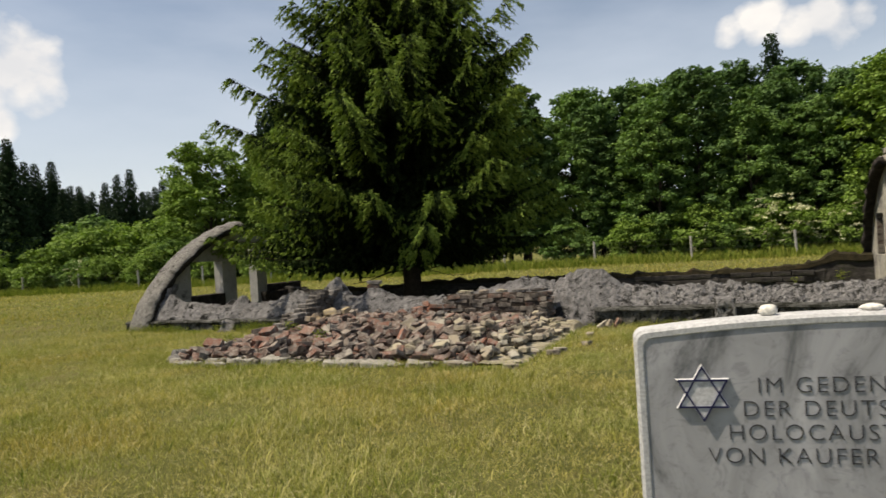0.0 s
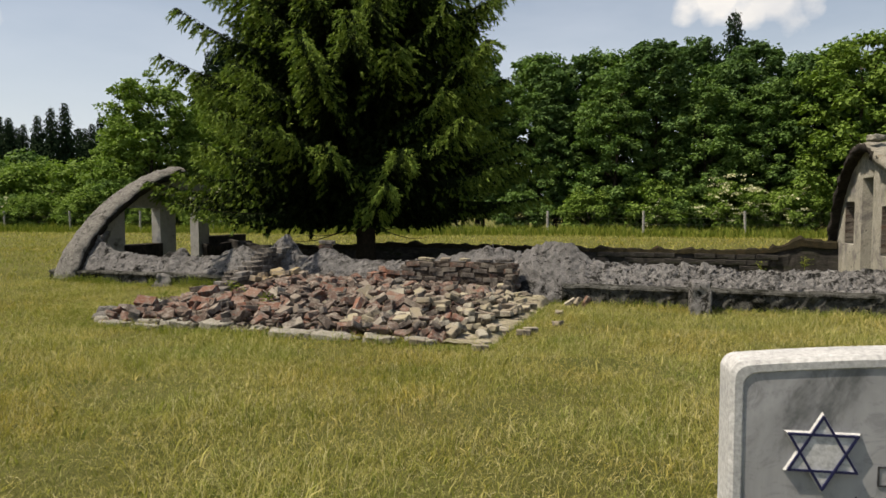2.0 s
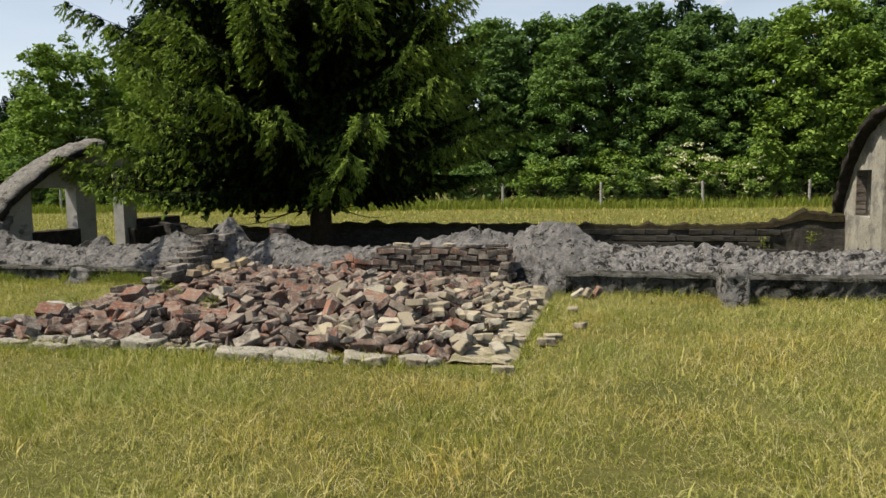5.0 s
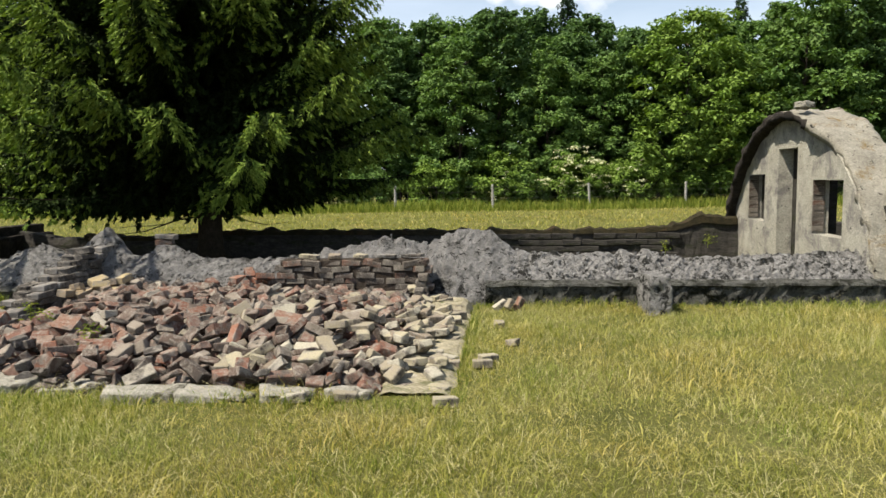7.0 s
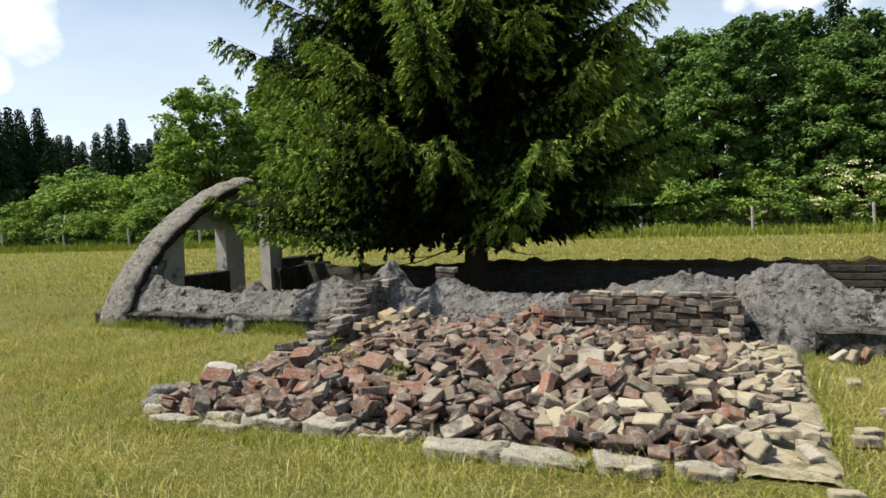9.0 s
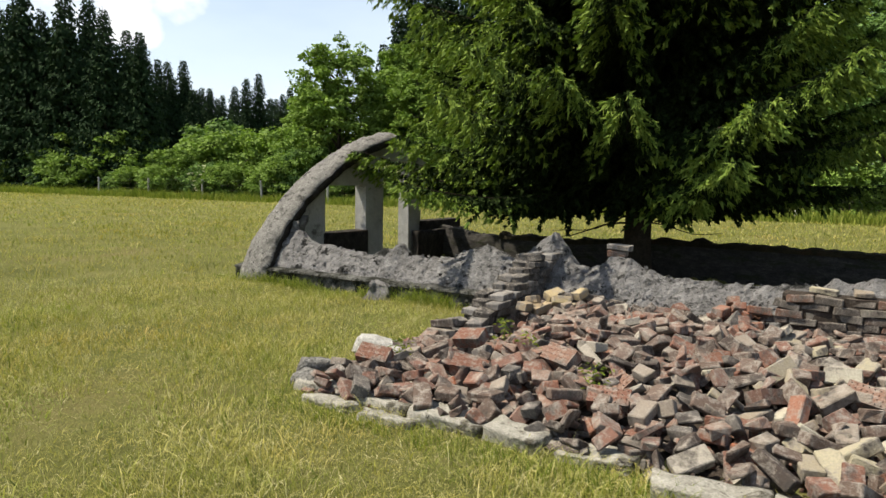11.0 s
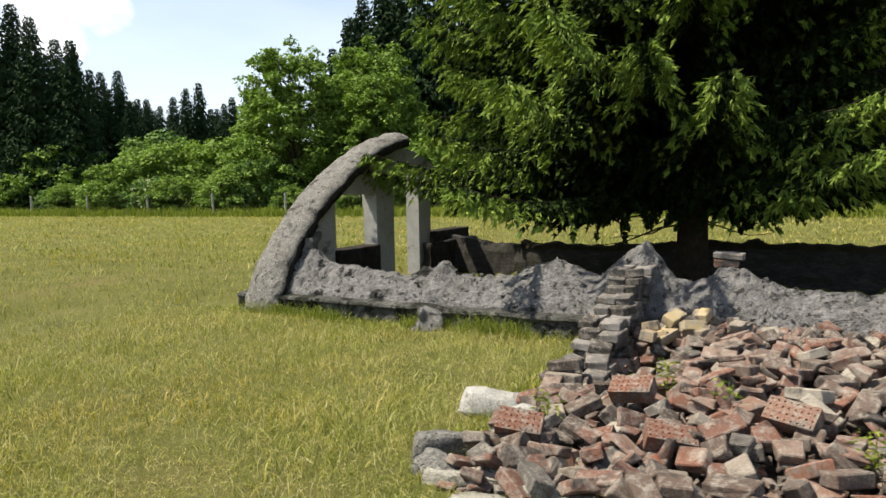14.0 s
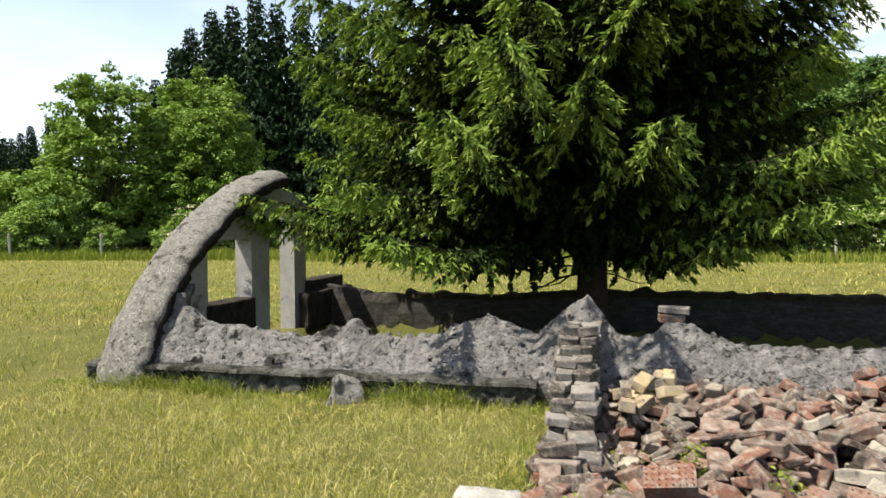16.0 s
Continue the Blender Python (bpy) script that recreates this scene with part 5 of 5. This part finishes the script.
# degrees left of +y, metres behind the fence along that line, scale
FAR_PLACES = [(59.5, 9, 1.25), (57.2, 8, 1.08), (55.0, 9, 0.94), (62.0, 9, 1.35), (64.8, 8, 1.4), (58.2, 17, 1.3), (55.9, 19, 1.08), (61.0, 18, 1.25), (53.4, 28, 0.95), (52.3, 36, 0.90), (51.2, 44, 0.88),
              (50.2, 52, 0.84), (49.2, 54, 0.80), (48.2, 58, 0.80), (47.0, 60, 0.82), (46.0, 55, 0.86), (45.0, 50, 0.92), (44.0, 46, 0.96), (53.0, 18, 0.74), (51.8, 27, 0.74), (50.7, 36, 0.76), (67.0, 9, 1.15), (63.3, 16, 1.25),
              (66.0, 17, 1.3), (69.5, 9, 1.2), (38.3, 22, 0.95), (37.3, 18, 1.06), (36.2, 20, 1.2), (35.0, 18, 1.25), (33.6, 20, 1.32), (32.2, 18, 1.33), (30.8, 20, 1.33), (36.7, 26, 1.18), (34.3, 26, 1.34), (29.2, 19, 1.3), (27.4, 18, 1.3), (25.6, 20, 1.3), (23.5, 18, 1.25), (-2.6, 14, 1.08), (-15.0, 17, 1.05), (8.0, 15, 0.9)]


def behind_fence(a, more):
    a = radians(a)
    d = 42.9 / (math.cos(a) + 0.115 * math.sin(a)) + more
    x = -d * math.sin(a)
    return x, d * math.cos(a) - edge_y(x)


r_far = random.Random(40)
for k in range(32):
    a = 43.0 + 0.85 * k
    FAR_PLACES.append((a, r_far.uniform(11, 26) + max(0.0, 55 - a) * 4, r_far.uniform(0.8, 1.0) + max(0.0, a - 54) * 0.03))
scatter(far, [(*behind_fence(a, d), k) for a, d, k in FAR_PLACES], 14)


# ---- fence ----
def fence():
    f = thing("wire_fence", "wire mesh fence on grey posts at the meadow's edge", "fence", (0, 0, 0))
    bm = bmesh.new()
    bmesh.ops.create_cone(bm, cap_ends=True, segments=8, radius1=0.075, radius2=0.07, depth=1.65, matrix=Matrix.Translation((0, 0, 0.6)))
    mesh = bpy.data.meshes.new("post")
    bm.to_mesh(mesh)
    bm.free()
    mesh.materials.append(POST)
    r = random.Random(3)
    xs = [-8.3 + 5.45 * k for k in range(-9, 8)]
    for x in xs:
        linked("post", mesh, None, f).matrix_basis = pose(x, edge_y(x), 0, r.gauss(0, 1.5), r.gauss(0, 1.5), 0)
    for z in (0.3, 0.65, 1.0, 1.3):
        linked("wire", mesh_np("wire", *tube([(x, edge_y(x) - 0.08, z) for x in (xs[0], -20, 0, xs[-1])], (0.0035,) * 4, 3)), WIRE, f)
    uprights = [tube([(x, edge_y(x) - 0.08, 0.05), (x, edge_y(x) - 0.08, 1.32)], (0.003, 0.003), 3) for x in np.arange(-12, 24, 0.4)]
    tagged(linked("mesh_wires", mesh_np("mesh_wires", *joined(uprights)), WIRE, f), kind="stuff")


fence()


# ---- grass ----
def blocked(x, y):
    """Where no grass stands: the hut's walls and floor, the heap, the footing."""
    hut = (x > -13.9) & (x < 5.6) & (y > 12.62) & (y < 18.7)
    heap = (x > -8.55) & (x < -2.72) & (y > 8.55) & (y < 12.7)
    stone = (x > -0.5) & (x < 1.4) & (y > 2.95) & (y < 3.5)
    return hut | heap | stone


def blades(n, x0, x1, y0, y1, tall, wide, seed, lean=0.5, keep=None, skew=False):
    r = np.random.default_rng(seed)
    x, y = r.uniform(x0, x1, n), r.uniform(y0, y1, n)
    if skew:
        y = y + edge_y(x)
    ok = ~blocked(x, y)
    if keep is not None:
        ok &= keep(x, y, r)
    x, y = x[ok], y[ok]
    n = len(x)
    tuft = 0.5 + 0.5 * np.sin(x * 2.1 + 1.3 * np.sin(y * 1.7)) * np.sin(y * 1.9 + 1.1 * np.sin(x * 1.3))
    h = tall * r.uniform(0.45, 1.25, n) * (0.7 + 0.6 * tuft)
    lie = r.uniform(0, 2 * math.pi, n) + 0.5 * np.sin(x * 1.1 + y * 0.7)
    d = np.column_stack([np.cos(lie), np.sin(lie)]) * (lean * r.uniform(0.25, 1.5, n))[:, None]
    z0 = 0.03 * np.sin(x * 0.31 + 1.0) * np.sin(y * 0.27) - 0.03
    face = r.uniform(0, math.pi, n)
    s = np.column_stack([np.cos(face), np.sin(face)]) * (wide * r.uniform(0.6, 1.3, n) * 0.5)[:, None]
    root = np.column_stack([x, y])
    mid, tip = root + d * (h * 0.38)[:, None], root + d * h[:, None]
    lay = lambda p, z: np.column_stack([p, z])
    verts = np.stack([lay(root - s, z0), lay(root + s, z0), lay(mid + s * 0.8, z0 + h * 0.58), lay(tip, z0 + h * (0.98 - 0.22 * np.linalg.norm(d, axis=1))), lay(mid - s * 0.8, z0 + h * 0.58)], 1).reshape(-1, 3)
    i = np.arange(n)[:, None] * 5
    return verts, np.concatenate([i + np.array([[0, 1, 2, 4]])]), np.concatenate([i + np.array([[4, 2, 3]])])


def grass_patch(name, label, material, *args, **kw):
    v, quads, tris = blades(*args, **kw)
    f = np.concatenate([np.column_stack([quads[:, 0], quads[:, 1], quads[:, 2]]), np.column_stack([quads[:, 0], quads[:, 2], quads[:, 3]]), tris])
    return tagged(linked(name, mesh_np(name, v, f), material), label, "grass", kind="stuff")


tufted = lambda x, y, r: (np.sin(x * 0.9 + 1.7 * np.sin(y * 0.8)) * np.sin(y * 1.1 + 1.3 * np.sin(x * 0.7 + 2)) + r.normal(0, 0.25, len(x))) > 0.45
near_walk = lambda x, y, r: r.uniform(0, 1, len(x)) < np.clip(1.25 - 0.07 * np.hypot(x + 4, y - 6), 0.2, 1)
grass_patch("meadow_grass", "dry yellow-green meadow grass, uneven and lodged", GRASS, 390000, -15, 4, 2.2, 12.6, 0.115, 0.0043, 1, lean=1.0, keep=near_walk)
grass_patch("lodged_straw", "pale dry stalks lying tangled over the meadow", STRAW, 80000, -16, 5, 1, 12.6, 0.11, 0.0038, 8, lean=2.0, keep=near_walk)
grass_patch("green_tufts", "darker green tufts among the dry grass", GRASS_LUSH, 90000, -16, 5, 1, 12.6, 0.12, 0.006, 9, lean=0.9, keep=tufted)
grass_patch("meadow_grass", "dry meadow grass round the ruin", GRASS, 64000, -26, 9, -6, 24, 0.15, 0.012, 2, lean=0.7)
grass_patch("meadow_grass", "far meadow grass up to the fence", GRASS, 64000, -64, 26, 16, 45, 0.17, 0.028, 3, lean=0.9)
grass_patch("grass_stems", "thin dry seed stems standing in the meadow", STRAW, 24000, -16, 5, 1, 12.6, 0.19, 0.003, 4, lean=0.8)
fringe = lambda x, y, r: ((y > 12.3) & (y < 12.62)) | ((np.abs(x + 8.75) < 0.12) & (y > 8.4)) | ((y > 8.05) & (y < 8.32) & (x > -8.8) & (x < -2.6)) | ((x > -2.72) & (x < -2.6) & (y > 8.3))
grass_patch("grass_fringe", "longer green grass along the wall foot", GRASS_LUSH, 80000, -14.4, 5, 8.0, 12.64, 0.15, 0.007, 5, lean=0.6, keep=fringe)
ledge_foot = lambda x, y, r: (y > 12.34) & (np.sin(x * 2.3) + np.sin(x * 5.1 + 1) + r.normal(0, 0.5, len(x)) > 0.2)
grass_patch("grass_fringe", "long grass tufts hanging over the ledge", GRASS_LUSH, 3600, -14.3, -8.7, 12.34, 12.56, 0.24, 0.006, 7, lean=0.9, keep=ledge_foot)
grass_patch("grass_fringe", "tall lush grass along the fence", GRASS_LUSH, 40000, -80, 28, -2.0, 2.8, 0.58, 0.038, 6, lean=0.4, skew=True)


def weeds():
    r = np.random.default_rng(17)
    for x, y, z in ((-7.1, 9.9, 0.2), (-7.55, 10.3, 0.2), (-6.3, 9.4, 0.15), (-8.2, 9.5, 0.1), (1.0, 17.6, 0.2), (1.9, 17.8, 0.3)):
        t = thing("weed", "small leafy green weed growing from the rubble", "weed", (x, y, z), "weeds in the rubble")
        n = 55
        hgt = r.uniform(0.02, 0.24, n)
        p = np.column_stack([r.normal(0, 0.05, n), r.normal(0, 0.05, n), hgt])
        w = unit(np.column_stack([r.normal(0, 1, n), r.normal(0, 1, n), r.uniform(0.0, 0.6, n)]))
        linked("stem", mesh_np("stem", *tube([(0, 0, -0.05), (0.01, 0, 0.14), (0.02, 0.01, 0.25)], (0.006, 0.004, 0.002), 4)), GRASS_LUSH, t)
        tagged(linked("leaves", mesh_np("leaves", *strips(p, w, np.full(n, 0.055), np.full(n, 0.022), r, 0.3)), GRASS_LUSH, t), kind="stuff")


weeds()
